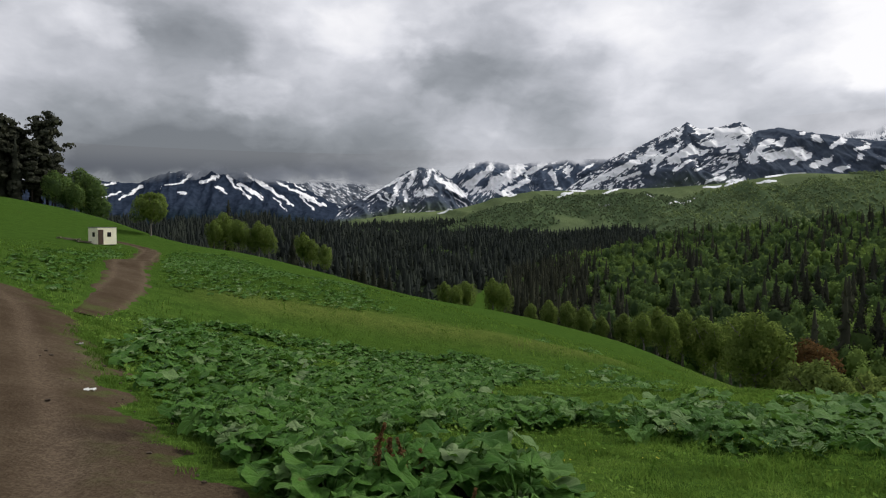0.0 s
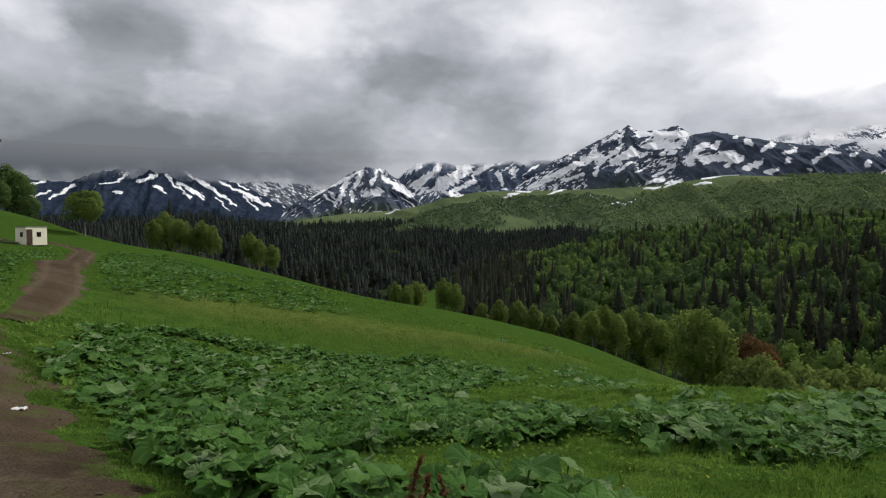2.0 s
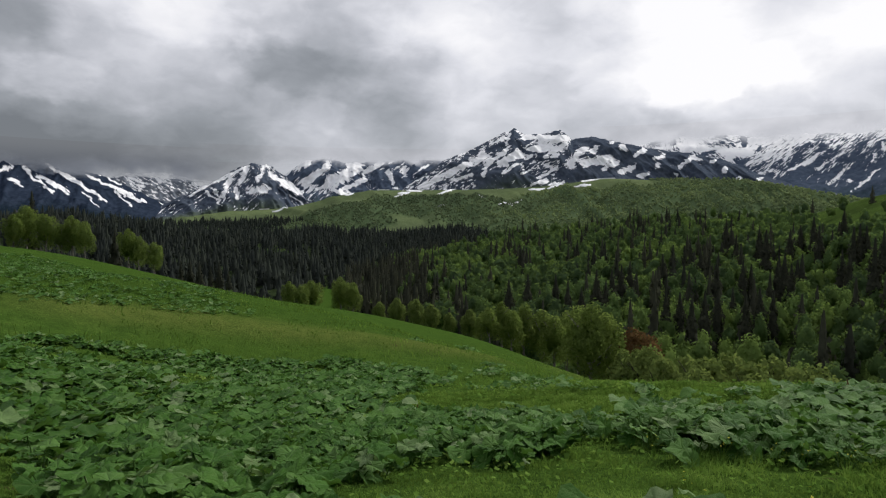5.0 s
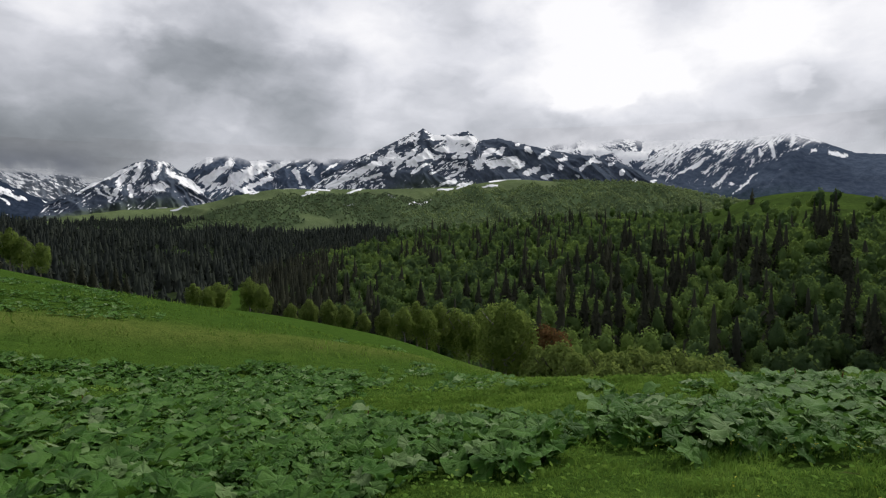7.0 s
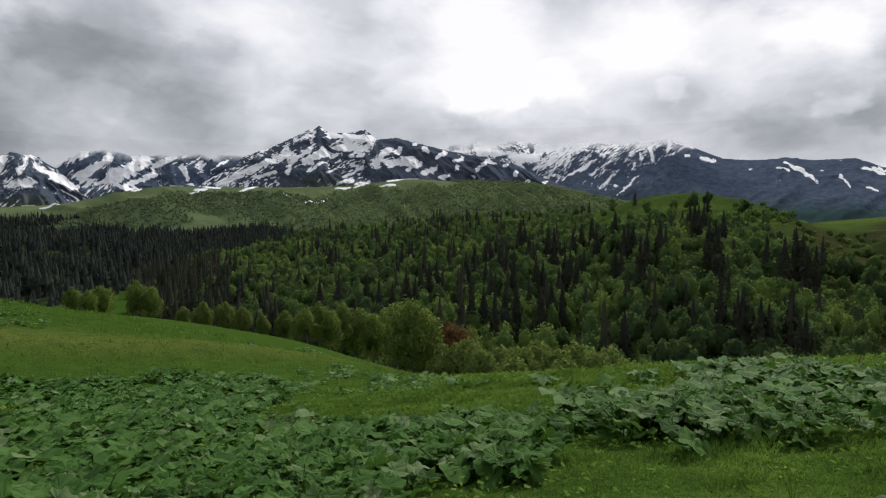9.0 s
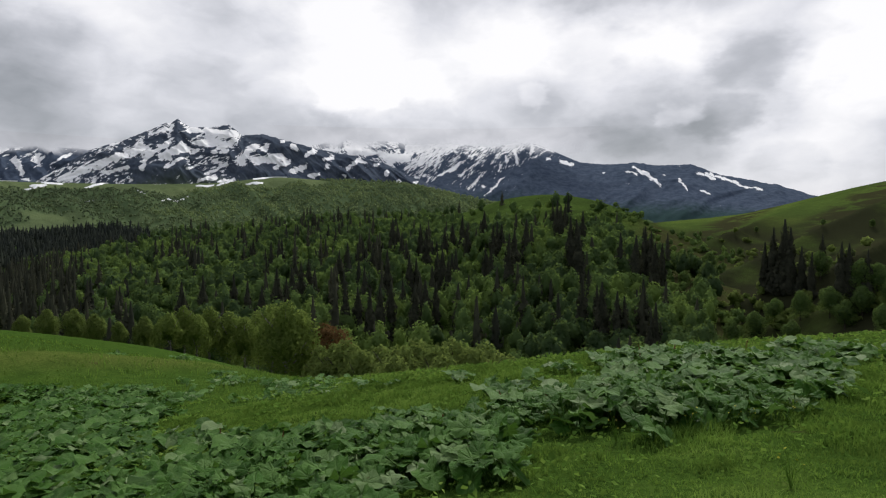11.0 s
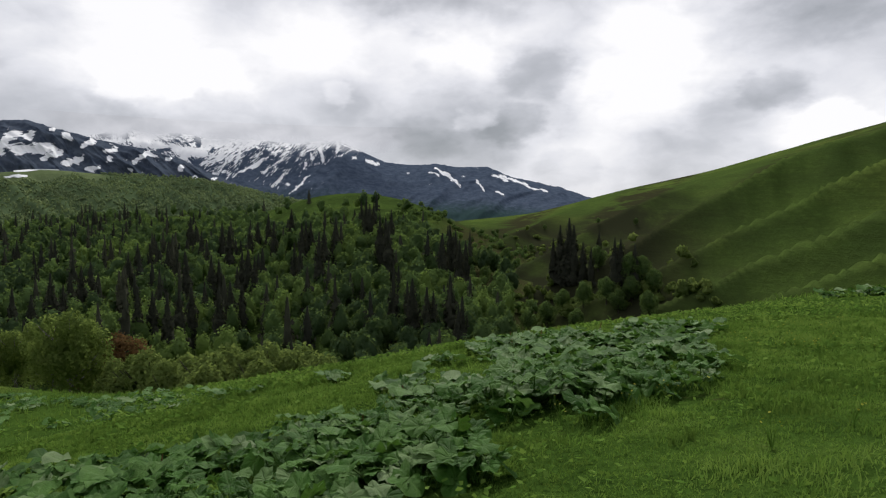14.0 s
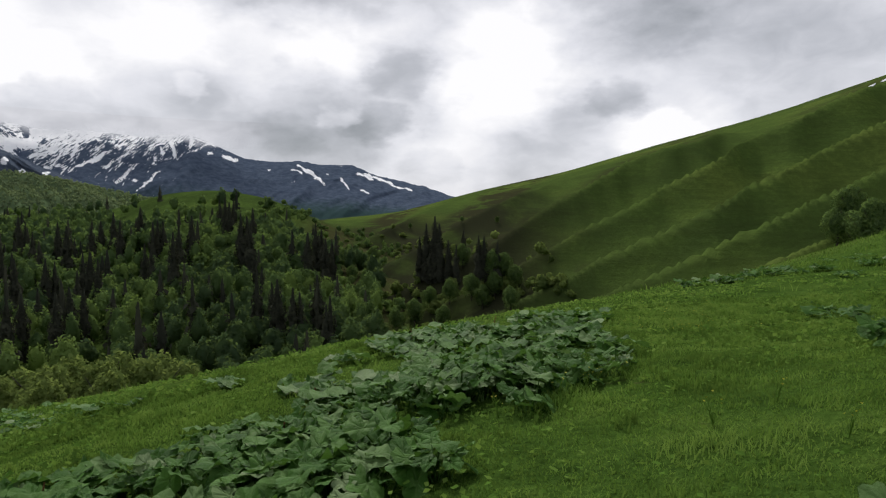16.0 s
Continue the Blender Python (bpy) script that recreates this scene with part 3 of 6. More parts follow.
class FarHill(Hill):
    """Far hill with folds running down its face."""

    def extra(self, az, v):
        hold = smooth01((v - 0.1) / 0.3) * smooth01((0.97 - v) / 0.2)
        fold = fbm(az * 0.28 + 1.6 * v, v * 0.9, 3, 46, True) - 0.55
        cut_1 = np.exp(-((az - 36.6 + 3.0 * (1 - v)) / 0.8) ** 2) + 0.6 * np.exp(-((az - 30.2 + 4.0 * (1 - v)) / 0.8) ** 2)
        return hold * (46 * fold - 26 * cut_1)


HILL_F = FarHill([(-40, 1500), (80, 1400)], [(-40, -52), (80, -52)], [(-40, 2500), (10, 2500), (30, 2350), (50, 2000), (80, 1900)],
              [(-40, -1.0), (-16, -0.4), (-9.4, 0.4), (-4.3, 1.2), (0.8, 1.6), (3.4, 2.2), (5.9, 2.9), (8.5, 3.3), (12, 3.3), (16, 3.35), (20.4, 3.45), (24.8, 3.7),
               (27.3, 4.1), (29.6, 4.3), (32.6, 4.1), (35.8, 4.1), (39.8, 4.0), (42.9, 3.4), (45.4, 2.8), (47.5, 2.4), (52, 1.5), (60, 0.5), (80, -1)], 1.2, 10.0, 260.0, 41)
HILL_F.mesh("far_hill", -40, 75, 460, 80, M_FARHILL, label="far pale green hill with hazy forest and thin snow patches",
            snow=lambda a, v, x, y, z: np.clip((v - 0.6) * 1.5, 0, 0.58) * smooth01((a - 0) / 8) * smooth01((38 - a) / 10) + 0.0,
            wooded=lambda a, v, x, y, z: far_wood(a, v, x, y))


class Pasture(Hill):
    """Bare grass slope with parallel spurs that run down towards the gully."""

    def share(self, az, v):
        """How far up the visible face a place stands, by elevation from the camera's side."""
        fr, fz = prof(az, self.k[0], 2.0), prof(az, self.k[1], 2.0)
        cr, ce = prof(az, self.k[2], 2.0), prof(az, self.k[3], self.soft)
        cz = 1.2 + cr * np.tan(np.radians(ce))
        u = np.clip(v, 0, 1)
        r = fr + (cr - fr) * u
        el = np.degrees(np.arctan2(fz + (cz - fz) * (1 - (1 - u) ** self.bend) - 1.2, r))
        fe = np.degrees(np.arctan2(fz - 1.2, fr))
        return (el - fe) / (ce - fe), r

    def phase(self, az, v):
        """Counts the spurs: whole numbers on their backs. They climb half a degree for each degree along the slope."""
        w, r = self.share(az, v)
        ce = prof(az, self.k[3], self.soft)
        fe = np.degrees(np.arctan2(prof(az, self.k[1], 2.0) - 1.2, prof(az, self.k[0], 2.0)))
        el = fe + w * (ce - fe)
        return (el + 3.2 - 0.495 * (az - 90) + 0.9 * (fbm(az * 0.16, el * 0.22, 3, 8) - 0.5)) / 3.25

    def extra(self, az, v):
        w, r = self.share(az, v)
        ph = self.phase(az, v)
        q = (ph + 0.12 * np.sin(2 * np.pi * ph)) % 1.0
        back = np.abs(q * 2 - 1)
        tri = 0.35 * back ** 2 + 0.65 * np.sqrt(back ** 2 + 0.012)
        cell = np.floor(ph + 0.5)
        side = 0.70 + 0.5 * vnoise(cell * 3.7 + 0.5, az * 0.05, 12)
        hold = smooth01(w / 0.12) * smooth01((0.99 - w) / 0.16)
        size = r * (0.038 + 0.026 * smooth01((az - 76) / 12))
        return hold * size * side * (tri - 0.5)


HILL_S = Pasture([(55, 330), (62, 300), (75, 190), (95, 120), (112, 110), (150, 120)], [(55, -52), (70, -48), (85, -30), (100, -14), (112, -8), (150, 4)],
                 [(55, 850), (62, 780), (75, 820), (90, 820), (110, 700), (150, 600)],
                 [(55, -0.8), (59, 0.0), (62.7, 0.4), (66.3, 0.75), (69.3, 1.1), (72, 1.75), (74.4, 2.4), (77, 3.05), (79.5, 3.6), (82.1, 4.1), (84.6, 4.65), (89.4, 5.95), (94, 7.15), (98.3, 8.1),
                  (102.4, 9.1), (106.1, 10.15), (108.5, 10.8), (116, 12.8), (150, 13)], 1.1, 2.5, 60.0, 51, 0.6)
HILL_S.mesh("pasture_slope", 55, 150, 420, 210, M_SLOPE, 1.25, power=2.0, label="steep bare pasture slope with parallel grassy spurs and gullies",
            # the gully mask follows the hollows between spurs, to paint their shade
            gully=lambda a, v, x, y, z: smooth01((0.62 - np.abs((HILL_S.phase(a, v) % 1.0) * 2 - 1)) / 0.4) * (0.55 + 0.45 * smooth01((92 - a) / 10)),
            scrub=lambda a, v, x, y, z: smooth01((90 - a) / 13) * smooth01((0.97 - HILL_S.share(a, v)[0]) / 0.12))


# ---------------------------------------------------------------- snow mountains
def mountain(name, crest, dist, depth, mat, base_el, label, step=0.09, rows=95, seed=1, jag=0.16, snowy=0.0, rib=1.0, slant=0.0, tops=0.25, lean=((0, 30), (1, 30)), grain=(95.0, 30.0), thin_out=((0, 0), (1, 0)), snow_at=(), rock_at=(), relief=1.0, fine=1.0):
    az = np.arange(crest[0][0], crest[-1][0] + step, step)
    el = prof(az, crest) + jag * (fbm(az * 1.6, az * 0 + seed, 4, seed, True) - 0.55)
    v = np.linspace(0, 1.12, rows)
    a, vv = np.meshgrid(az, v)
    e = np.tile(el, (rows, 1))
    crest_z = dist * np.tan(np.radians(e))
    foot_z = dist * math.tan(radians(base_el))
    # buttresses and couloirs run down the face, bending a little sideways
    along = a * rib + slant * (1 - vv) + 0.7 * fbm(a * 0.5, vv * 3, 2, seed + 4)
    butt = fbm(along * 0.55, vv * 2.2 + 3, 4, seed + 7, True)
    face = 1 - (1 - np.minimum(vv, 1)) ** 1.12
    r = dist - depth * (1 - vv)
    hold = np.clip((1 - vv) * 5, 0, 1) * np.clip(vv * 6, 0, 1)
    r = r - depth * 0.28 * relief * (butt - 0.5) * hold
    z = foot_z + (crest_z - foot_z) * face + 0.10 * relief * np.maximum(crest_z - foot_z, 30) * (butt - 0.5) * hold
    z = z - 0.12 * np.maximum(vv - 1, 0) * 12 * (crest_z - foot_z)
    x, y = CENTRE[0] + r * np.sin(np.radians(a)), CENTRE[1] + r * np.cos(np.radians(a))
    # snow lies in streaks that lean with the flank
    th = np.radians(prof(a + 0.8 * (fbm(a * 0.7, vv * 4, 2, seed + 40) - 0.5), lean))
    su, sw = np.radians(a - az.mean()) * dist, z
    s_along, s_across = (su * np.cos(th) + sw * np.sin(th)) / grain[0], (-su * np.sin(th) + sw * np.cos(th)) / grain[1]
    snow = 0.50 + snowy + prof(a, thin_out) + tops * (np.clip(vv, 0, 1) - 0.5) + 0.30 * (0.60 - butt)
    high = np.degrees(np.arctan2(z - 1.2, r))
    # listed bands override the noise and are placed to fit the camera's view
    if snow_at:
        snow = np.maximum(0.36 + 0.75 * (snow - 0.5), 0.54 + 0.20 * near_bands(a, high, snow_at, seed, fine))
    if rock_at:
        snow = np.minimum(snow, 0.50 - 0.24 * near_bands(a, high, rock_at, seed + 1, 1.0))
    me = raw_mesh(name, np.stack([x, y, z], -1).reshape(-1, 3), grid_faces(rows, len(az))[:, ::-1], mat, snow=snow.ravel(), up=np.clip(vv, 0, 1).ravel(),
                  streak_along=s_along.ravel(), streak_across=s_across.ravel())
    return tagged(new(name, me), label, "mountain", kind="structure")


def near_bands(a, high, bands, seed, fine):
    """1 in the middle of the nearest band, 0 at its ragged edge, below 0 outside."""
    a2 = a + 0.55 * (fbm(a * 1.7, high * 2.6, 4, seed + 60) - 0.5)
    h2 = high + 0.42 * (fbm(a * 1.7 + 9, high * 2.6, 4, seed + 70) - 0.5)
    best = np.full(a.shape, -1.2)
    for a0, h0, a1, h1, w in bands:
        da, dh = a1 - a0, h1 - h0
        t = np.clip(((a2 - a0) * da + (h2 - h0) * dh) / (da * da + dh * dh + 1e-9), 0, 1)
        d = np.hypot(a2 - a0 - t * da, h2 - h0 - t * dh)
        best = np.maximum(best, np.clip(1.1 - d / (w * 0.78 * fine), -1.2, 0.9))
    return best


# snow fields and bare crags on the faces, placed to fit the camera's view: azimuth and height angle at both ends, half
# width, in degrees
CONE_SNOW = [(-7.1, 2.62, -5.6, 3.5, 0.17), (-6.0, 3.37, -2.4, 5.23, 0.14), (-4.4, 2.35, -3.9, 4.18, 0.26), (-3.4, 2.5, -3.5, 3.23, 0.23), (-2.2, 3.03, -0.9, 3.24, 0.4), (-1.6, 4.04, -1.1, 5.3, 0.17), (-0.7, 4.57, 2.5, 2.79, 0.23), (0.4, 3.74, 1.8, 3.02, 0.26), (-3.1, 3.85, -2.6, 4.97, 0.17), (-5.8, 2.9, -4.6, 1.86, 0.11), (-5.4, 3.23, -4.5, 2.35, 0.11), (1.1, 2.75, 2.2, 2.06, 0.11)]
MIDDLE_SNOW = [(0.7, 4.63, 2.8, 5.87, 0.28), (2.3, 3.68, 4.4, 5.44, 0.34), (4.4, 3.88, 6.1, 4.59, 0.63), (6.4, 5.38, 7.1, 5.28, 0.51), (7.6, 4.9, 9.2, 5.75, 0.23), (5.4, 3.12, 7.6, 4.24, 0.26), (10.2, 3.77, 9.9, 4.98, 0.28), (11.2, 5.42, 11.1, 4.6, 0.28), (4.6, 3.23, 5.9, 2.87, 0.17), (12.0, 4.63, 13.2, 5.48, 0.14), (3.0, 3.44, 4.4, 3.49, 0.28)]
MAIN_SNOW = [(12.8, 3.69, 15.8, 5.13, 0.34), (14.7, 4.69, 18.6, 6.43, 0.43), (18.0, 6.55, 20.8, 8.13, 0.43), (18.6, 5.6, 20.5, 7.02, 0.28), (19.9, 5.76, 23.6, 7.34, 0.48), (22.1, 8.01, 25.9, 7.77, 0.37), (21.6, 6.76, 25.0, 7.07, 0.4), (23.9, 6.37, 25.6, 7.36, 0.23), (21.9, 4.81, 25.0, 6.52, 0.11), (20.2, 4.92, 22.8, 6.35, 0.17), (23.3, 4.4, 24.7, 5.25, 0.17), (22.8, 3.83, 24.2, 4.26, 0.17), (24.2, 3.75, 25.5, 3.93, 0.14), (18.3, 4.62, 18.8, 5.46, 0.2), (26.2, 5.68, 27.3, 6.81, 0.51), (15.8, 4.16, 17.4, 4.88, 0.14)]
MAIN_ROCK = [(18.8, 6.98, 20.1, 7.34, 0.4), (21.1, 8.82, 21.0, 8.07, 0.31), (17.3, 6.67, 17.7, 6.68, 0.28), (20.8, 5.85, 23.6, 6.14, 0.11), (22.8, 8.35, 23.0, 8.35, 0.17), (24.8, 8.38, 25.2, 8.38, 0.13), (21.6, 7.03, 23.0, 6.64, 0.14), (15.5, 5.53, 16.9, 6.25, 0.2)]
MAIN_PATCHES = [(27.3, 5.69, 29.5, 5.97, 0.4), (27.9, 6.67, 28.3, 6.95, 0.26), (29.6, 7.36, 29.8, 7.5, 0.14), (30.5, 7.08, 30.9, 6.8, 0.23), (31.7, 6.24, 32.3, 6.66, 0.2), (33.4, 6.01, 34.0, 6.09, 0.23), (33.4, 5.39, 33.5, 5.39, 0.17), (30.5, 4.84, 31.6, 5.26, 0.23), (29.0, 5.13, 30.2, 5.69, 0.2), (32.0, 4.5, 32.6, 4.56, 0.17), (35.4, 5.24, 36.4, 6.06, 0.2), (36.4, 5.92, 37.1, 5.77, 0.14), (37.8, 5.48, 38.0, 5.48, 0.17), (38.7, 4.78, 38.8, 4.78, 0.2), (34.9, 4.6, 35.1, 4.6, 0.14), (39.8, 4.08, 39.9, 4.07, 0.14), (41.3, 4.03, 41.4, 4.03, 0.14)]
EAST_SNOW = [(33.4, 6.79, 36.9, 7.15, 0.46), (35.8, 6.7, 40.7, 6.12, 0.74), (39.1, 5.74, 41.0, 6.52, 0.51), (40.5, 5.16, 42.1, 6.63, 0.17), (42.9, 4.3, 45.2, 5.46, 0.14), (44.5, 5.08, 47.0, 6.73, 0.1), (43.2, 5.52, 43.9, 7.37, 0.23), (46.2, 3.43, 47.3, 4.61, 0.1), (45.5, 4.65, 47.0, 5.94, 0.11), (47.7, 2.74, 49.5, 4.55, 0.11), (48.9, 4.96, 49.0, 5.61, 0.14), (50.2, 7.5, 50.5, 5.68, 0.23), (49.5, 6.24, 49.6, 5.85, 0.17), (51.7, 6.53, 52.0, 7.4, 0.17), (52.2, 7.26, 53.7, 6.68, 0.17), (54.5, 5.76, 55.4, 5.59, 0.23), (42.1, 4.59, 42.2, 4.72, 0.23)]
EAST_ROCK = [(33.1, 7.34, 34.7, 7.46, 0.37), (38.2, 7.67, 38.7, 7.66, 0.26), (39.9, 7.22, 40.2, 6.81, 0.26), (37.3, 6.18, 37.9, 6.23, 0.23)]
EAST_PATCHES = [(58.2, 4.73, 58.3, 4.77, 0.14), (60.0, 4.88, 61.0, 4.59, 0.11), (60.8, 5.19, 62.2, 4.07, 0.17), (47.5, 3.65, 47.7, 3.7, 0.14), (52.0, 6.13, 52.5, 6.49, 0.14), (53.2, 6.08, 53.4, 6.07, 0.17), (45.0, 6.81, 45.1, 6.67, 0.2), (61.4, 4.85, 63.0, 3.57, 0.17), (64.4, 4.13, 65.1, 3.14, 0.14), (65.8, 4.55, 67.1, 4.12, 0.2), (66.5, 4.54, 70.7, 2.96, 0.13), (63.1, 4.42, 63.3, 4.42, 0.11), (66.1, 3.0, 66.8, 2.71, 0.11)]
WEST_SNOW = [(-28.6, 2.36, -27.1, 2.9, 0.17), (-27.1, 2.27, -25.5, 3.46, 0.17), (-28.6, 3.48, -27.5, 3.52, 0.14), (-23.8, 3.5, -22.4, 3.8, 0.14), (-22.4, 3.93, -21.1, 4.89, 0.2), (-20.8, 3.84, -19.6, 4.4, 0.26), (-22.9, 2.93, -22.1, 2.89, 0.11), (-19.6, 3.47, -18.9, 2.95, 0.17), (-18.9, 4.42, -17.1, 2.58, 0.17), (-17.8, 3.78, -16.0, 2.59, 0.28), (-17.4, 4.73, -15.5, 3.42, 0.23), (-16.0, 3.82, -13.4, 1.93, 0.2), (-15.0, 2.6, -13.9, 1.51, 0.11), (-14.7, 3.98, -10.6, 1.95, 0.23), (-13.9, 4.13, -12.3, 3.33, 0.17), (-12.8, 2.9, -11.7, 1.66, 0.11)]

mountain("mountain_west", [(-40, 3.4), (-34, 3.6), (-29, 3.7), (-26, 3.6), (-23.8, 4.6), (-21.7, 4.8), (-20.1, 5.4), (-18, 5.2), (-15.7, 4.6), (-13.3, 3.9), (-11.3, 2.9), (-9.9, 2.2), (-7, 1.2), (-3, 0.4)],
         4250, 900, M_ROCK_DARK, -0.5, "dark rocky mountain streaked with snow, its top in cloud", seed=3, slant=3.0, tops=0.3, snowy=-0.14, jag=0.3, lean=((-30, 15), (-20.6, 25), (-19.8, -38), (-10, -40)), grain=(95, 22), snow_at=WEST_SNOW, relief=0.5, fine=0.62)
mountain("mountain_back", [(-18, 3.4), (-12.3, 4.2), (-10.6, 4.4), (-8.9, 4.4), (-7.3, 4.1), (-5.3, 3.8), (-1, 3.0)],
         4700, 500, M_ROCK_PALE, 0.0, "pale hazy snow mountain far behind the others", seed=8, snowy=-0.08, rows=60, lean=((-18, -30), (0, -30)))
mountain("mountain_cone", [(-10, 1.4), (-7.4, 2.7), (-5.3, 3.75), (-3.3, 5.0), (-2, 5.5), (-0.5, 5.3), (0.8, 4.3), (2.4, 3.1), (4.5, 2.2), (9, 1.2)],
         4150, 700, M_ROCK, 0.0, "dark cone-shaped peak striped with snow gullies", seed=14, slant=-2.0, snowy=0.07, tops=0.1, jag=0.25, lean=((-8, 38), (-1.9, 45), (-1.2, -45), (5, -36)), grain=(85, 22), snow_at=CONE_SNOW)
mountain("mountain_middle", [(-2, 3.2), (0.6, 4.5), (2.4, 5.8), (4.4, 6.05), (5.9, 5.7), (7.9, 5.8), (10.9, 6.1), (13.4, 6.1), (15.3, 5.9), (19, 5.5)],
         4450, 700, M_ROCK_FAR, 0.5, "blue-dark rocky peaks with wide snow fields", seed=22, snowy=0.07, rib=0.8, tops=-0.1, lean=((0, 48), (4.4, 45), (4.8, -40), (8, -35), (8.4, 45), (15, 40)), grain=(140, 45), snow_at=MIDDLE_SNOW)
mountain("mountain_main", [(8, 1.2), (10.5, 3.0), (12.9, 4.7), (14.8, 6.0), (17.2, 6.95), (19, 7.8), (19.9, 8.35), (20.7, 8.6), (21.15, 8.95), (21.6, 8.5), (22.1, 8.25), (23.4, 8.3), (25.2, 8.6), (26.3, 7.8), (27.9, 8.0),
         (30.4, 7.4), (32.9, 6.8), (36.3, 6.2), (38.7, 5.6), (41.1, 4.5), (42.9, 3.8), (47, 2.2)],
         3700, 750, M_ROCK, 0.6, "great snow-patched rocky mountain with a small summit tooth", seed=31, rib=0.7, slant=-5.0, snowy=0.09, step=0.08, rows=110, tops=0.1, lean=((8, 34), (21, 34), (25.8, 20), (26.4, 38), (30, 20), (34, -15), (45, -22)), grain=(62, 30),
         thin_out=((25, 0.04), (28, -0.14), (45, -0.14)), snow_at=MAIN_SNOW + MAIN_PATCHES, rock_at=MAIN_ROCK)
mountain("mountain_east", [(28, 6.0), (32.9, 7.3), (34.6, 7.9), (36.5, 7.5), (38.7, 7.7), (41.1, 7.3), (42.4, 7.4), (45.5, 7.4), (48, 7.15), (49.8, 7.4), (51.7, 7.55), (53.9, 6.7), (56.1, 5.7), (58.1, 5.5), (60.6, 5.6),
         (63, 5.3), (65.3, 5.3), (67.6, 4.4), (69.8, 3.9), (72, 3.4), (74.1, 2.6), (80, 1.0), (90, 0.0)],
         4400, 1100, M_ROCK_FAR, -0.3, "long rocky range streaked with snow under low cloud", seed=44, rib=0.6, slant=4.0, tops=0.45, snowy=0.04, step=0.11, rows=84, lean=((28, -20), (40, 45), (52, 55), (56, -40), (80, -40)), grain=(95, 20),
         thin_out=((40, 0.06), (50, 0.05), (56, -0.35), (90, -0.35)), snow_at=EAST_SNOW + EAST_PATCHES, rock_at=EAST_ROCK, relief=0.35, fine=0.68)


# ---------------------------------------------------------------- low cloud on the peaks
def cloud_bank(name, az0, az1, el0, el1, dist, seed, lo, hi, tint=(1, 1, 1)):
    """Soft cloud in front of the tops: a wide curved sheet, glowing in the sky's colour, that thins out downwards."""
    def build(n):
        p = position(n)
        sky = sky_color(n, n.vec("NORMALIZE", n.vec("SUBTRACT", p, (CENTRE[0], CENTRE[1], 1.2))))
        up = n.add("ShaderNodeAttribute", 2, {"attribute_name": "up"})
        side = n.add("ShaderNodeAttribute", 2, {"attribute_name": "side"})
        w = n.noise(n.vec("ADD", p, (seed * 711.0, 0, 0)), 0.0042, 6.0, 0.6, 0.6)
        cover = n.span(n.math("ADD", up, n.math("MULTIPLY", n.math("SUBTRACT", w, 0.5), 1.5)), lo, hi)
        cover = n.math("MULTIPLY", cover, side)
        lit = n.add("ShaderNodeEmission", 0, None, Color=n.mix(n.span(up, 0.3, 1.0, 1.0, 0.0), sky, tint, "MULTIPLY"), Strength=1.0)
        return n.add("ShaderNodeMixShader", 0, None, i0=cover, i1=n.add("ShaderNodeBsdfTransparent", 0), i2=lit)
    a, e = np.meshgrid(np.linspace(az0, az1, 60), np.linspace(el0, el1, 12))
    x, y = CENTRE[0] + dist * np.sin(np.radians(a)), CENTRE[1] + dist * np.cos(np.radians(a))
    z = 1.2 + dist * np.tan(np.radians(e))
    up = (e - el0) / (el1 - el0)
    side = smooth01((a - az0) / 4) * smooth01((az1 - a) / 4)
    me = raw_mesh(name, np.stack([x, y, z], -1).reshape(-1, 3), grid_faces(12, 60)[:, ::-1], material(name, build), up=up.ravel(), side=side.ravel())
    ob = tagged(new(name, me), "soft grey cloud and haze hanging on the mountain tops", "cloud", kind="structure")
    return ob


cloud_bank("cloud_west", -48, -4, 3.7, 6.6, 4000, 1, 0.0, 0.5, (0.66, 0.68, 0.73))
# haze sheet added in front of mountain_back to grey it
cloud_bank("cloud_back", -20, 2, 0.5, 5.5, 4600, 4, -0.9, 1.3)
cloud_bank("cloud_middle", -8, 24, 5.2, 7.0, 4250, 2, 0.0, 0.5)
cloud_bank("cloud_east", 27, 60, 6.5, 8.8, 4200, 3, 0.0, 0.6)


# ---------------------------------------------------------------- trees
def unit(v):
    return v / np.maximum(np.linalg.norm(v, axis=-1, keepdims=True), 1e-9)


def cards(centre, normal, size, gen):
    """Leaf clumps: one bent, ragged four-cornered leaf patch at each centre, facing its normal."""
    n = len(centre)
    side = unit(np.cross(normal, gen.normal(size=(n, 3))))
    up = np.cross(normal, side)
    corners = []
    for sx, sy in ((-1, -0.35), (0.1, -1), (1, 0.3), (-0.2, 1)):
        jx, jy = sx + gen.uniform(-0.3, 0.3, n), sy + gen.uniform(-0.3, 0.3, n)
        bend = gen.uniform(-0.35, 0.1, n)
        corners.append(centre + (side * jx[:, None] + up * jy[:, None] + normal * bend[:, None]) * np.asarray(size).reshape(-1, 1))
    verts = np.stack(corners, 1).reshape(-1, 3)
    return verts, np.arange(n * 4).reshape(n, 4)


def globe_dirs(fine):
    """Directions over a ball and the triangles between them."""
    bm = bmesh.new()
    bmesh.ops.create_icosphere(bm, subdivisions=fine, radius=1.0)
    d = np.array([v.co[:] for v in bm.verts])
    f = np.array([[v.index for v in face.verts] for face in bm.faces])
    bm.free()
    return d, f


GLOBES = [globe_dirs(1), globe_dirs(2)]


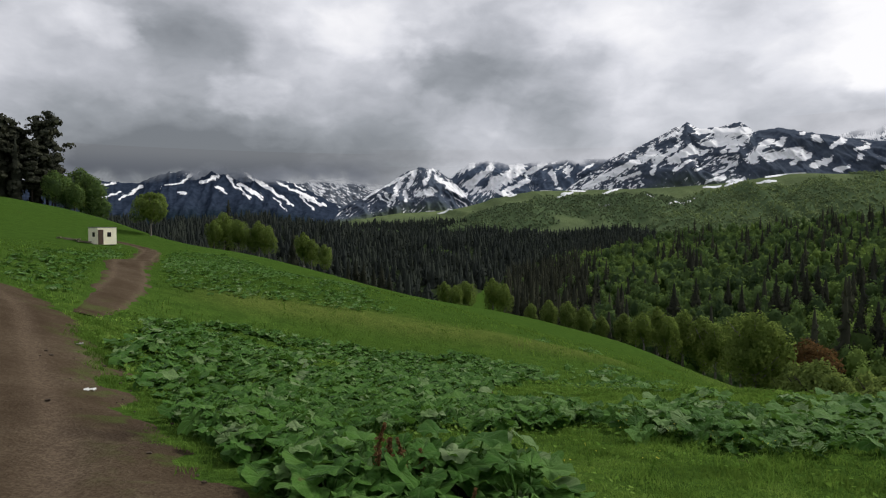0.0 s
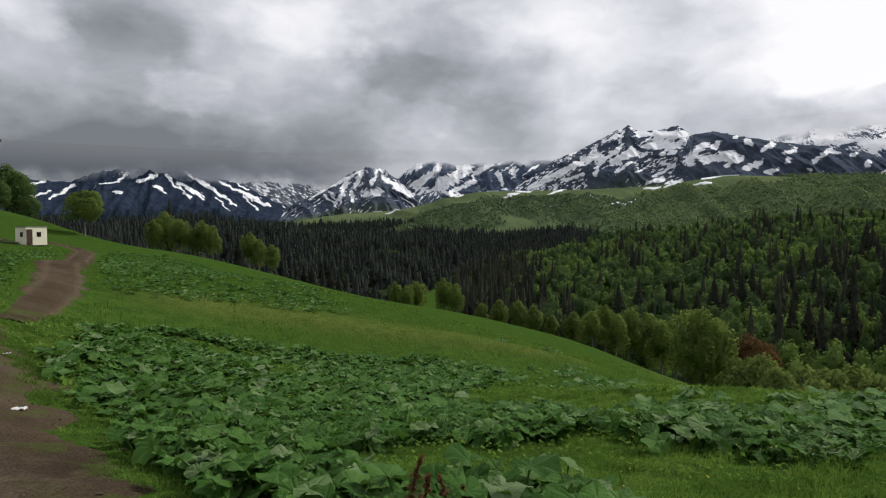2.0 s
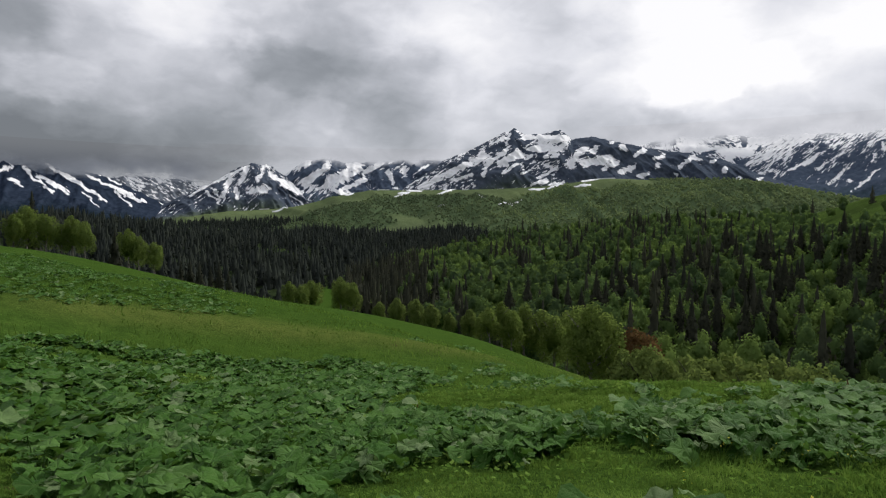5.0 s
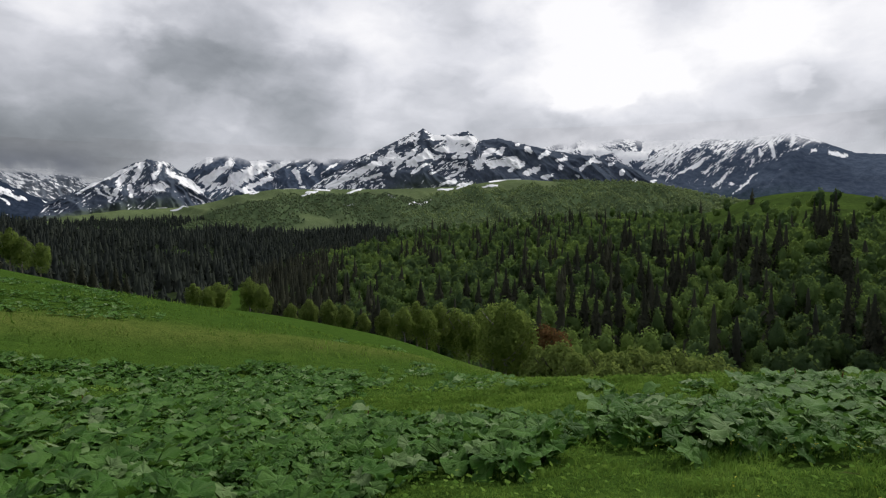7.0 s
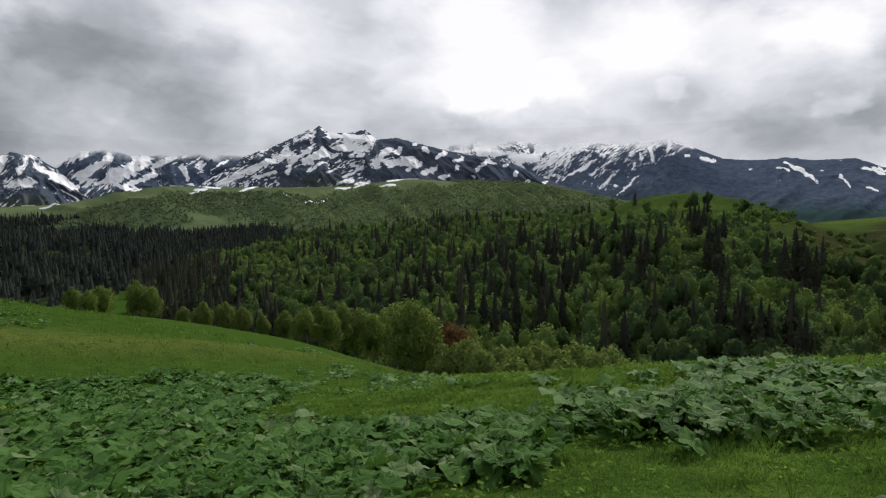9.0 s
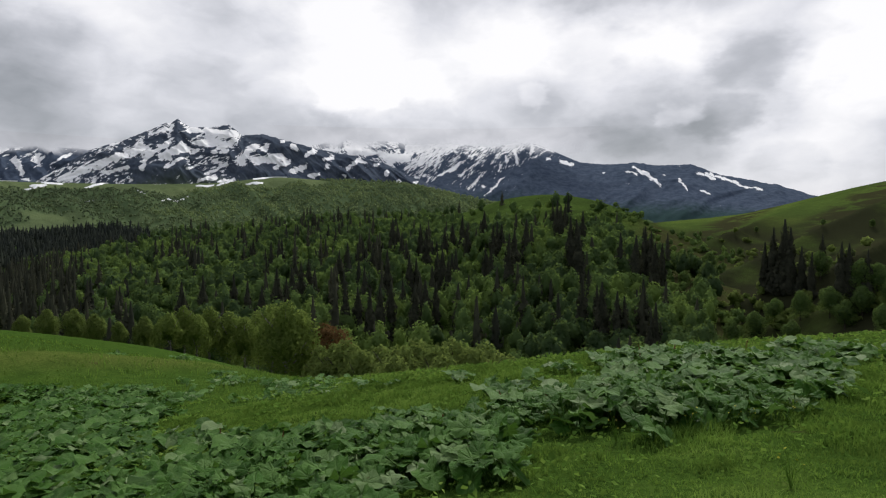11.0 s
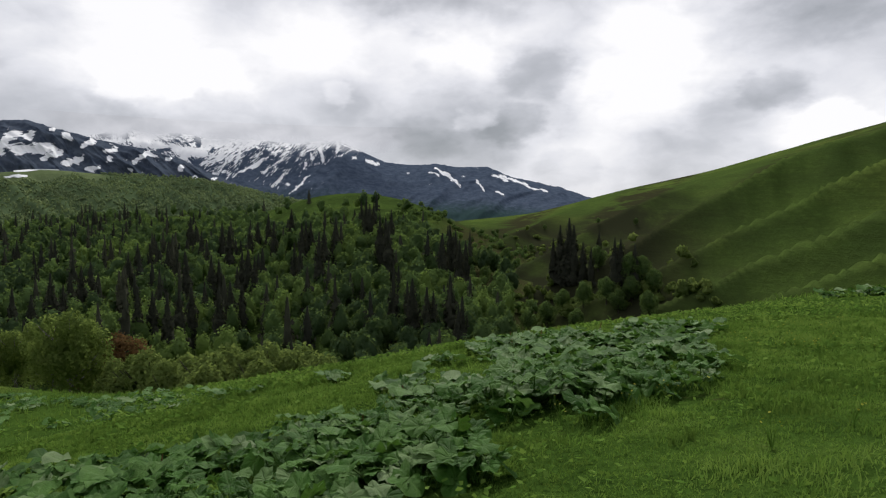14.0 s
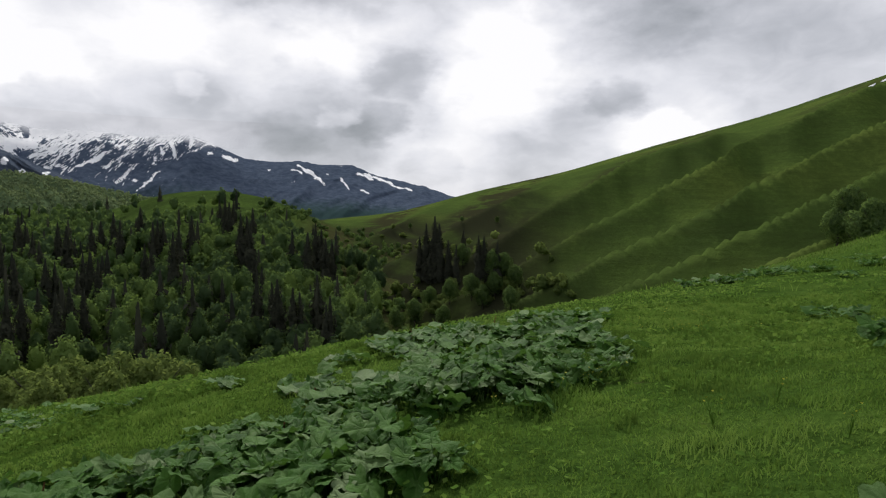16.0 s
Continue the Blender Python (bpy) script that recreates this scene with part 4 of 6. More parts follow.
def dome_crowns(base, height, radius, gen, clumps=200, leaf=0.4, low=0.12, lobes=7, puff=(0.40, 0.56), spread=(0.36, 0.56), inner=0.86):
    """Rounded forest crowns: several bulging lobes round a solid core added to block light, leaf clumps all over it."""
    n = len(base)
    ang = gen.uniform(0, 6.28, (n, 1)) + np.arange(lobes) * (6.283 / (lobes - 2)) + gen.uniform(-0.35, 0.35, (n, lobes))
    out = gen.uniform(spread[0], spread[1], (n, lobes))
    up = gen.uniform(-0.42, 0.36, (n, lobes))
    out[:, 0], up[:, 0] = 0.06, 0.42
    out[:, 1], up[:, 1] = 0.25, 0.30
    lc = np.stack([out * np.cos(ang), out * np.sin(ang), up], -1)
    lr = gen.uniform(puff[0], puff[1], (n, lobes))
    half = np.stack([radius, radius, height * (1 - low) * 0.5], -1)[:, None, :]
    mid = base[:, None, :] + np.stack([0 * height, 0 * height, height * (low + (1 - low) * 0.5)], -1)[:, None, :]

    def skin(d):
        """Outermost lobe in each direction."""
        along = np.einsum("nkc,nlc->nkl", d, lc)
        room = lr[:, None, :] ** 2 - (lc ** 2).sum(-1)[:, None, :] + along ** 2
        far = np.where(room > 0, along + np.sqrt(np.maximum(room, 0)), 0.30)
        j = far.argmax(-1)
        s = np.take_along_axis(far, j[..., None], -1)
        c = np.take_along_axis(np.broadcast_to(lc[:, None], d.shape[:2] + lc.shape[1:]), j[..., None, None].repeat(3, -1), 2)[:, :, 0]
        return d * s, unit(d * s - c)

    d = unit(gen.normal(size=(n, clumps, 3)) + np.array([0, 0, 0.35]))
    p, bulge = skin(d)
    c = p * gen.uniform(0.82, 1.12, (n, clumps, 1)) * half + mid
    nrm = unit(bulge + gen.normal(size=d.shape) * 0.55)
    size = leaf * gen.uniform(0.6, 1.35, (n, clumps)) * (radius / radius.mean())[:, None]
    v, f = cards(c.reshape(-1, 3), nrm.reshape(-1, 3), size.reshape(-1), gen)
    soft = unit(bulge + d * 0.35 + gen.normal(size=d.shape) * 0.34)
    globe, globe_faces = GLOBES[1 if clumps > 50 else 0]
    g = np.broadcast_to(globe, (n,) + globe.shape)
    hp, hn = skin(g)
    hv = (hp * inner * half + mid).reshape(-1, 3)
    hf = (globe_faces[None] + (np.arange(n) * len(globe))[:, None, None] + len(v)).reshape(-1, 3)
    owner = np.concatenate([np.repeat(np.arange(n), clumps * 4), np.repeat(np.arange(n), len(globe))])
    return np.concatenate([v, hv]), [f, hf], np.concatenate([np.repeat(soft.reshape(-1, 3), 4, 0), unit(hn + 0.3 * g).reshape(-1, 3)]), owner


def fir_crowns(base, height, radius, gen, boughs=110, leaf=0.9, low=0.04):
    """Conifers: drooping boughs over a narrow, uneven cone, thinning out to a pointed tip."""
    n = len(base)
    t = 1 - np.sqrt(gen.uniform(0.0, 1.0, (n, boughs)))
    t = low + (1.0 - low) * t
    t[:, :3] = np.array([0.93, 0.965, 0.99])
    ang = gen.uniform(0, 2 * np.pi, (n, boughs))
    ph = gen.uniform(0, 6.28, (n, 3, 1))
    uneven = 0.80 + 0.16 * np.sin(t * 23 + ph[:, 0]) + 0.16 * np.sin(ang * 2 + t * 9 + ph[:, 1]) + 0.10 * np.sin(ang * 3 - t * 17 + ph[:, 2])
    reach = radius[:, None] * np.clip(1.01 - t, 0.0, 1) ** 0.55 * uneven * np.where(t < 0.12, 0.85, 1)
    k = gen.uniform(0.55, 1.05, (n, boughs))
    dx, dy = np.cos(ang), np.sin(ang)
    c = np.stack([dx * reach * k, dy * reach * k, height[:, None] * t], -1) + base[:, None, :]
    nrm = unit(np.stack([dx, dy, 0.55 + 0 * dx], -1) + gen.normal(size=c.shape) * 0.3)
    size = leaf * gen.uniform(0.7, 1.3, t.shape) * np.clip((1.03 - t) * 2.6, 0.22, 1.0) * (height / 25.0)[:, None]
    v, f = cards(c.reshape(-1, 3), nrm.reshape(-1, 3), size.reshape(-1), gen)
    v = v.reshape(-1, 4, 3)
    v[:, 1, 2] -= 0.7 * size.reshape(-1)
    soft = unit(np.stack([dx, dy, 0.6 + 0 * dx], -1) + gen.normal(size=c.shape) * 0.15)
    v, soft = v.reshape(-1, 3), np.repeat(soft.reshape(-1, 3), 4, 0)
    # opaque inner cone, added to block light through the crown
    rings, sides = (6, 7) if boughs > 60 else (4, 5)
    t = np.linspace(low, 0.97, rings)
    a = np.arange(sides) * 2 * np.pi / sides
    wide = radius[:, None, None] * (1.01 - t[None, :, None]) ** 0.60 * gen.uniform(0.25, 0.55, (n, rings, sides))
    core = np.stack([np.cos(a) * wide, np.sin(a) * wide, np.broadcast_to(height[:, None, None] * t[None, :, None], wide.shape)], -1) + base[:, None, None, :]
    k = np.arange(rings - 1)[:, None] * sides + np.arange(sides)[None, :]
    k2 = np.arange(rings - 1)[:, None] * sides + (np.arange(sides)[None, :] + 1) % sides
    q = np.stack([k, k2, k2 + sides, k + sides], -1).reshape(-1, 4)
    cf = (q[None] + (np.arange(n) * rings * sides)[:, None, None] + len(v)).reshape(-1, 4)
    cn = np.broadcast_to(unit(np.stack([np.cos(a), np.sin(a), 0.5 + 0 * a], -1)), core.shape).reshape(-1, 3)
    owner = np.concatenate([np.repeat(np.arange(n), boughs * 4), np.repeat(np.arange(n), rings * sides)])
    return np.concatenate([v, core.reshape(-1, 3)]), [f, cf], np.concatenate([soft, cn]), owner


def tube(points, radii, sides=7):
    pts = np.asarray(points, float)
    rings = []
    for i, p in enumerate(pts):
        d = unit(pts[min(i + 1, len(pts) - 1)] - pts[max(i - 1, 0)])
        s = unit(np.cross(d, np.array([0.31, 0.94, 0.12])))
        u = np.cross(d, s)
        a = np.arange(sides) * 2 * np.pi / sides
        rings.append(p + radii[i] * (np.cos(a)[:, None] * s + np.sin(a)[:, None] * u))
    f = []
    for i in range(len(pts) - 1):
        for j in range(sides):
            f.append((i * sides + j, i * sides + (j + 1) % sides, (i + 1) * sides + (j + 1) % sides, (i + 1) * sides + j))
    return np.concatenate(rings), np.array(f)


def join(pieces):
    vs, fs, off = [], [], 0
    for v, f in pieces:
        vs.append(v)
        fs.append(f + off)
        off += len(v)
    return np.concatenate(vs), fs


def make_broad_tree(name, leaf_mat, bark, seed, height=16.0, radius=4.6, lobes=34, per_lobe=72, leaf=0.25, low=0.14, puff=(0.24, 0.42)):
    """A tree with a tapered trunk, limbs and a crown of leaf clumps; base at the origin."""
    gen = np.random.default_rng(seed)
    sway = gen.uniform(-0.4, 0.4, 2)
    hs = np.linspace(-1.5, height * 0.86, 7)
    axis = [(sway[0] * (h / height) ** 2, sway[1] * (h / height) ** 2, h) for h in hs]
    pieces = [tube(axis, [0.022 * height * (1 - 0.88 * max(h, 0) / (height * 0.9)) for h in hs], 8)]
    for i in range(8):
        h0 = height * gen.uniform(0.2, 0.7)
        a = gen.uniform(0, 2 * math.pi)
        ln = radius * gen.uniform(0.55, 0.85)
        p0 = np.array([sway[0] * (h0 / height) ** 2, sway[1] * (h0 / height) ** 2, h0])
        pts = [p0 + np.array([math.cos(a) * ln * s, math.sin(a) * ln * s, ln * (0.75 * s + 0.25 * s * s)]) for s in (0, 0.35, 0.7, 1.0)]
        pieces.append(tube(pts, [0.008 * height, 0.006 * height, 0.004 * height, 0.0015 * height], 5))
    tv, tf = join(pieces)
    cv, cf, cn, _ = dome_crowns(np.zeros((1, 3)), np.array([height]), np.array([radius]), gen, lobes * per_lobe, leaf, low, lobes, puff, (0.25, 0.66), 0.62)
    tree = new(name)
    part("trunk", raw_mesh(name + "_trunk", tv, tf, bark), tree)
    part("crown", raw_mesh(name + "_crown", cv, cf, leaf_mat, True, cn, tone=np.concatenate([np.repeat(gen.uniform(0.25, 0.75, lobes * per_lobe), 4), np.full(len(cv) - lobes * per_lobe * 4, 0.3)])), tree)
    return tree


def make_fir(name, seed, height=26.0, radius=4.2, boughs=1500, leaf=0.46, low=0.03):
    gen = np.random.default_rng(seed)
    hs = np.linspace(-1.5, height * 0.97, 6)
    tv, tf = tube([(0, 0, h) for h in hs], [0.016 * height * (1 - 0.94 * max(h, 0) / height) for h in hs], 7)
    cv, cf, cn, _ = fir_crowns(np.zeros((1, 3)), np.array([height]), np.array([radius]), gen, boughs, leaf, low)
    tree = new(name)
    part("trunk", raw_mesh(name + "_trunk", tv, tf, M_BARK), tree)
    # the inner cone takes the darkest tone: shade between boughs put into the colour
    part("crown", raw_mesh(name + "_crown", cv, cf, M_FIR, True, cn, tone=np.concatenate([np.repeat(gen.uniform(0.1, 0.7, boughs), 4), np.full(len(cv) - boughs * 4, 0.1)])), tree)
    return tree


def make_pine(name, seed, height=19.0):
    """Pine with a bare lower trunk and flat tiers of dark needles."""
    gen = np.random.default_rng(seed)
    hs = np.linspace(-1.5, height * 0.96, 6)
    pieces = [tube([(0.2 * math.sin(h * 0.3), 0, h) for h in hs], [0.017 * height * (1 - 0.9 * max(h, 0) / height) for h in hs], 7)]
    centres, normals = [], []
    for i in range(15):
        h0 = height * (0.28 + 0.68 * i / 14)
        a = i * 2.4 + gen.uniform(-0.4, 0.4)
        ln = height * 0.19 * (1.05 - (i / 15) ** 1.8) * gen.uniform(0.6, 1.0)
        end = np.array([math.cos(a) * ln, math.sin(a) * ln, h0 + 0.12 * ln])
        pieces.append(tube([(0, 0, h0), end * np.array([0.5, 0.5, 1]), end], [0.09, 0.06, 0.03], 5))
        for _ in range(9):
            c = end * np.array([1, 1, 1]) * np.array([gen.uniform(0.35, 1.1)] * 2 + [1]) + gen.normal(size=3) * np.array([0.8, 0.8, 0.55])
            d = unit(gen.normal(size=(34, 3)) + np.array([0, 0, 0.4]))
            centres.append(c + d * np.array([1.25, 1.25, 0.6]) * gen.uniform(0.6, 1.1, (34, 1)))
            normals.append(d)
    tv, tf = join(pieces)
    cv, cf = cards(np.concatenate(centres), unit(np.concatenate(normals)), gen.uniform(0.20, 0.40, 15 * 9 * 34), gen)
    tree = new(name)
    part("trunk", raw_mesh(name + "_trunk", tv, tf, M_BARK), tree)
    part("crown", raw_mesh(name + "_crown", cv, cf, M_FIR, True, np.repeat(unit(np.concatenate(normals) + np.array([0, 0, 0.4])), 4, 0), tone=np.repeat(gen.uniform(0.1, 0.9, len(cv) // 4), 4)), tree)
    return tree


def stand(proto, x, y, z, size, turn, sink=0.0):
    return copy_thing(proto, Matrix.Translation((x, y, z - sink)) @ Matrix.Rotation(turn, 4, "Z") @ Matrix.Scale(size, 4))


def drop_proto(ob):
    for o in list(ob.children_recursive) + [ob]:
        bpy.data.objects.remove(o)


BIRCHES = [tagged(make_broad_tree("birch_tree", M_BIRCH, M_BIRCHBARK, s, 16, 3.7 + 0.6 * k, 20, 230, 0.17, 0.06, (0.24, 0.42)), "birch with fresh yellow-green leaves on a grassy slope", "tree", "valley edge trees") for k, s in enumerate((101, 102, 103))]
ROUND_BIRCH = tagged(make_broad_tree("birch_tree", M_BIRCH, M_BIRCHBARK, 104, 16, 6.0, 20, 300, 0.20, 0.10, (0.28, 0.46)), "round fresh-leaved birch standing alone on the meadow crest", "tree", "valley edge trees")
BEECHES = [tagged(make_broad_tree("beech_tree", M_BROAD, M_BARK, s, 16, 5.4, 16, 240, 0.22, 0.08, (0.3, 0.48)), "round leafy tree with fresh green crown", "tree", "hillside trees") for s in (111, 112)]
SHRUBS = [tagged(make_broad_tree("willow_tree", M_SHRUB, M_BARK, s, 16, 4.7, 24, 260, 0.17, 0.02, (0.24, 0.40)), "grey-green bushy willow below the meadow edge", "tree", "valley edge willows") for s in (121, 122)]
RUSSET = tagged(make_broad_tree("copper_tree", M_RUSSET, M_BARK, 131, 14, 4.3, 14, 320, 0.16, 0.02, (0.34, 0.5)), "rusty brown-leaved round tree among green willows", "tree")
FIRS = [tagged(make_fir("fir_tree", s, 28, 3.6 + 0.5 * k), "tall dark green fir on the forest hill", "tree", "dark firs") for k, s in enumerate((141, 142, 143))]
PINES = [tagged(make_pine("pine_tree", s), "dark pine at the top edge of the meadow", "tree", "pines") for s in (151, 152)]


def rooted(proto, base_h, az, top_el, dist, turn, eye=(CENTRE[0], CENTRE[1], 1.2), low=5.0, high=24.0):
    """Stand a tree on the ground so that its top reaches an elevation as seen from the path."""
    a = radians(az)
    x, y = eye[0] + dist * math.sin(a), eye[1] + dist * math.cos(a)
    z = gz(x, y)
    height = min(max(eye[2] + dist * math.tan(radians(top_el)) - z, low), high)
    return stand(proto, x, y, z, height / base_h, turn, 0.1)


# trees round the hut and along the far edge of the meadow: azimuth, top elevation, distance
START = (0.0, 0.0, 1.6)
for i, (az, el, d) in enumerate([(-32.15, 8.5, 128), (-33.1, 6.6, 125), (-34.6, 8.0, 130), (-35.2, 8.4, 127), (-33.8, 7.3, 131), (-36.2, 8.6, 130), (-31.8, 5.6, 126), (-37.4, 8.2, 128), (-35.8, 7.0, 124)]):
    rooted(PINES[i % 2], 19, az, el, d, i * 1.3, START)
for i, (az, el, d) in enumerate([(-32.9, 6.6, 127), (-34.1, 6.9, 124), (-35.0, 7.0, 126), (-36.9, 7.4, 127)]):
    rooted(FIRS[i % 3], 28, az, el, d, i * 1.3, START)
for i, (az, el, d) in enumerate([(-30.9, 4.2, 124), (-29.9, 4.9, 128), (-29.2, 4.4, 124), (-31.6, 4.6, 122), (-28.5, 2.6, 122), (-30.3, 3.6, 121)]):
    rooted(BEECHES[i % 2], 16, az, el, d, i * 2.1, START)
for i, (az, el, d) in enumerate([(-20.0, 0.9, 108), (-19.2, 1.6, 110), (-18.0, 1.0, 106), (-16.3, 0.9, 104), (-15.5, 0.4, 102), (-17.0, 0.2, 104), (-12.5, -0.1, 100), (-11.8, -0.8, 99), (-10.7, -2.6, 97)]):
    rooted(BIRCHES[i % 3], 16, az, el, d, i * 1.7, START)
rooted(ROUND_BIRCH, 16, -24.9, 3.4, 98, 0.4, START)
rooted(FIRS[0], 28, -18.8, 2.6, 112, 0.4, START)
rooted(FIRS[1], 28, -13.4, -0.1, 108, 0.9, START)
for i, (az, el, d) in enumerate([(-8.6, -2.9, 112), (-7.9, -2.6, 114), (-7.2, -2.9, 110), (-6.3, -3.4, 113), (-5.6, -3.0, 116), (-4.9, -3.8, 112)]):
    rooted(FIRS[i % 3], 28, az, el, d, i * 1.1, START)
for i, (az, el, d) in enumerate([(1.1, -4.6, 116), (2.2, -5.0, 112), (3.1, -4.5, 118), (5.7, -4.2, 116), (6.8, -4.8, 114),
                                 (19.4, -7.0, 112), (20.5, -6.4, 116), (22.5, -6.6, 124), (24.2, -7.0, 126), (26.4, -7.0, 120), (27.5, -6.5, 104), (28.6, -6.1, 98), (29.8, -6.9, 102), (25.3, -7.6, 112), (21.4, -7.2, 112), (18.6, -7.6, 118)]):
    rooted(BIRCHES[i % 3], 16, az, el, d, i * 1.7)
rooted(RUSSET, 14, 32.0, -8.2, 112, 0.6)
for i, (az, el, d) in enumerate([(9.2, -6.6, 122), (10.8, -6.2, 126), (12.6, -6.3, 124), (14.0, -6.8, 122), (15.6, -7.6, 120), (17.5, -7.2, 122), (31.4, -10.2, 92), (32.7, -9.9, 88), (33.8, -9.5, 86), (35.0, -10.4, 80), (36.9, -10.1, 88), (38.8, -10.0, 84),
                                 (40.0, -9.5, 90), (41.7, -10.0, 84), (43.3, -9.4, 90), (45.0, -10.1, 86), (46.6, -9.8, 92), (48.2, -10.7, 86), (38.0, -11.0, 76), (42.6, -11.0, 78)]):
    rooted(SHRUBS[i % 2], 16, az, el, d, i * 2.3)


def on_hill(hill, az, top_el, height):
    """Where on a hillside a tree of this height would reach that elevation."""
    v = np.linspace(0.0, 1.0, 240)
    x, y, z = hill.at(np.full(240, float(az)), v)
    r = np.hypot(x - CENTRE[0], y - CENTRE[1])
    top = np.degrees(np.arctan2(z + height - 1.2, r))
    good = np.nonzero(top >= top_el)[0]
    i = int(good[0]) if len(good) else int(np.argmin(np.abs(top - top_el)))
    return float(x[i]), float(y[i]), float(z[i])


FIR_SPOTS = [(33.8, -3.5), (34.2, -2.0), (35.0, -1.3), (35.9, -1.4), (36.4, -1.2), (37.2, -1.5), (37.9, -1.9), (38.5, -2.4), (39.1, 0.9), (39.5, 0.4), (39.9, -0.4), (40.5, -2.4), (41.1, -2.7), (41.6, 0.4), (42.1, 0.1), (42.5, -3.4), (43.0, -2.4), (43.5, -1.9), (44.0, -2.6), (43.8, 0.1), (44.5, 0.4), (45.4, 1.1), (45.8, 0.4), (47.4, 1.6), (48.1, 0.4), (48.5, 0.6), (48.9, 0.4), (49.5, -0.4), (50.0, 0.1), (51.1, 0.9), (53.5, 2.3), (53.9, 2.5), (54.2, 2.1), (54.6, 2.3), (55.0, 1.1), (55.5, 0.9), (56.1, 1.6), (55.7, 0.2), (60.6, -0.5), (61.4, 0.2), (61.9, -0.3), (62.2, -1.2), (62.8, -1.2), (57.2, -5.0), (57.6, -4.7), (58.9, -5.4), (59.5, -5.8), (61.1, -4.3), (62.1, -6.3), (61.7, -7.0), (46.5, -9.8), (47.4, -1.4), (47.9, -1.8), (56.5, -3.6), (55.9, -4.1), (34.6, -5.0), (35.7, -5.3), (36.7, -5.5), (37.7, -5.0), (38.7, -5.0), (39.8, -4.7), (40.8, -5.0), (41.8, -4.7), (42.8, -4.9), (30.8, -3.0), (31.5, -2.7), (27.9, -2.7), (28.7, -3.5), (30.0, -3.5), (32.1, 1.4), (32.5, 0.9), (22.6, -4.0), (25.1, -4.0), (16.2, -5.9), (21.9, -1.5), (23.9, -1.2), (26.9, -1.0), (20.9, -4.5), (26.2, -4.5), (29.5, -4.5), (27.4, -5.1)]
for i, (az, el) in enumerate(FIR_SPOTS):
    h = (27 if el > -0.9 else 22) + 6 * ((i * 37) % 10) / 10
    x, y, z = on_hill(HILL_H, az, el, h)
    stand(FIRS[i % 3], x, y, z, h / 28, i * 0.9, 0.5)
for i, (az, el) in enumerate([(70.7, -1.3), (71.3, 0.0), (72.1, 0.6), (72.5, 0.0), (71.7, -1.5), (73.3, -1.5), (74.0, -1.8), (75.9, -1.0), (76.4, -1.5), (74.7, -0.5), (77.6, -1.5)]):
    h = (24, 31, 34, 31, 23, 22, 21, 22, 20, 18, 18)[i]
    x, y, z = on_hill(HILL_S, az, el, h)
    stand(FIRS[i % 3], x, y, z, h / 28, i * 1.9, 0.5)
for i, (az, el, h) in enumerate([(74.6, -1.8, 14), (77.2, -2.2, 14), (78.2, -2.9, 12), (79.2, -3.8, 11), (77.3, -4.3, 12), (75.2, -4.6, 12), (73.2, -5.0, 12), (71.4, -5.6, 11),
                                 (76.2, -5.6, 11), (78.6, -6.2, 10), (74.8, 0.6, 5), (78.0, 0.7, 6), (70.2, 0.1, 6), (66.0, -0.3, 6), (69.0, -1.6, 8), (105.2, 2.2, 11), (106.4, 1.9, 12), (104.4, 1.0, 9), (107.4, 1.2, 11), (70.0, -7.0, 12), (68.3, -7.6, 12), (72.6, -7.3, 11)]):
    x, y, z = on_hill(HILL_S, az, el, h)
    stand(BEECHES[i % 2], x, y, z, h / 16, i * 1.3, 0.4)
for i, (az, el, h) in enumerate([(66.7, -1.9, 15), (64.6, -3.6, 11), (63.2, -2.6, 10), (68.2, -1.0, 10)]):
    x, y, z = on_hill(HILL_H, az, el, h)
    stand(BEECHES[i % 2], x, y, z, h / 16, i * 1.3, 0.4)
for proto in BIRCHES + [ROUND_BIRCH] + BEECHES + SHRUBS + [RUSSET] + FIRS + PINES:
    drop_proto(proto)


def scatter(hill, az0, az1, v0, v1, count, gen):
    """Even cover of a hillside by area, as azimuth and v."""
    az = gen.uniform(az0, az1, count * 2)
    v = gen.uniform(v0, v1, count * 2)
    fr, cr = prof(az, hill.k[0], 2.0), prof(az, hill.k[2], 2.0)
    r = fr + (cr - fr) * v
    keep = gen.uniform(0, 1, count * 2) < r / (r.max())
    return az[keep][:count], v[keep][:count]


def forest(name, base, height, radius, conifer, mat, label, seed, tone, **kw):
    gen = np.random.default_rng(seed)
    v, f, nrm, owner = (fir_crowns if conifer else dome_crowns)(base, height, radius, gen, **kw)
    me = raw_mesh(name, v, f, mat, True, nrm, tone=np.asarray(tone)[owner])
    return tagged(new(name, me), label, "forest", kind="stuff")


# mixed forest on the near hill
gen = np.random.default_rng(61)
az, v = scatter(HILL_H, 6, 67, 0.0, 1.0, 6600, gen)
x, y, z = HILL_H.at(az, v)
r = np.hypot(x - CENTRE[0], y - CENTRE[1])
wood = fbm(x / 70, y / 70, 3, 71)
open_top = np.where(az > 45.5, 0.97 * smooth01((v - 0.46) / 0.14), 0.8 * smooth01((v - 0.72) / 0.14)) + smooth01((v - 0.35) / 0.3) * 0.7 * smooth01((az - 59.5) / 3)
keep = (wood > 0.20 + 0.16 * smooth01((v - 0.55) / 0.3)) & (gen.uniform(0, 1, len(az)) > open_top)
keep &= gen.uniform(0, 1, len(az)) < np.where(r > 520, 0.75, 1.0)
west = smooth01((15 - az) / 4) * smooth01((0.75 - v) / 0.2)
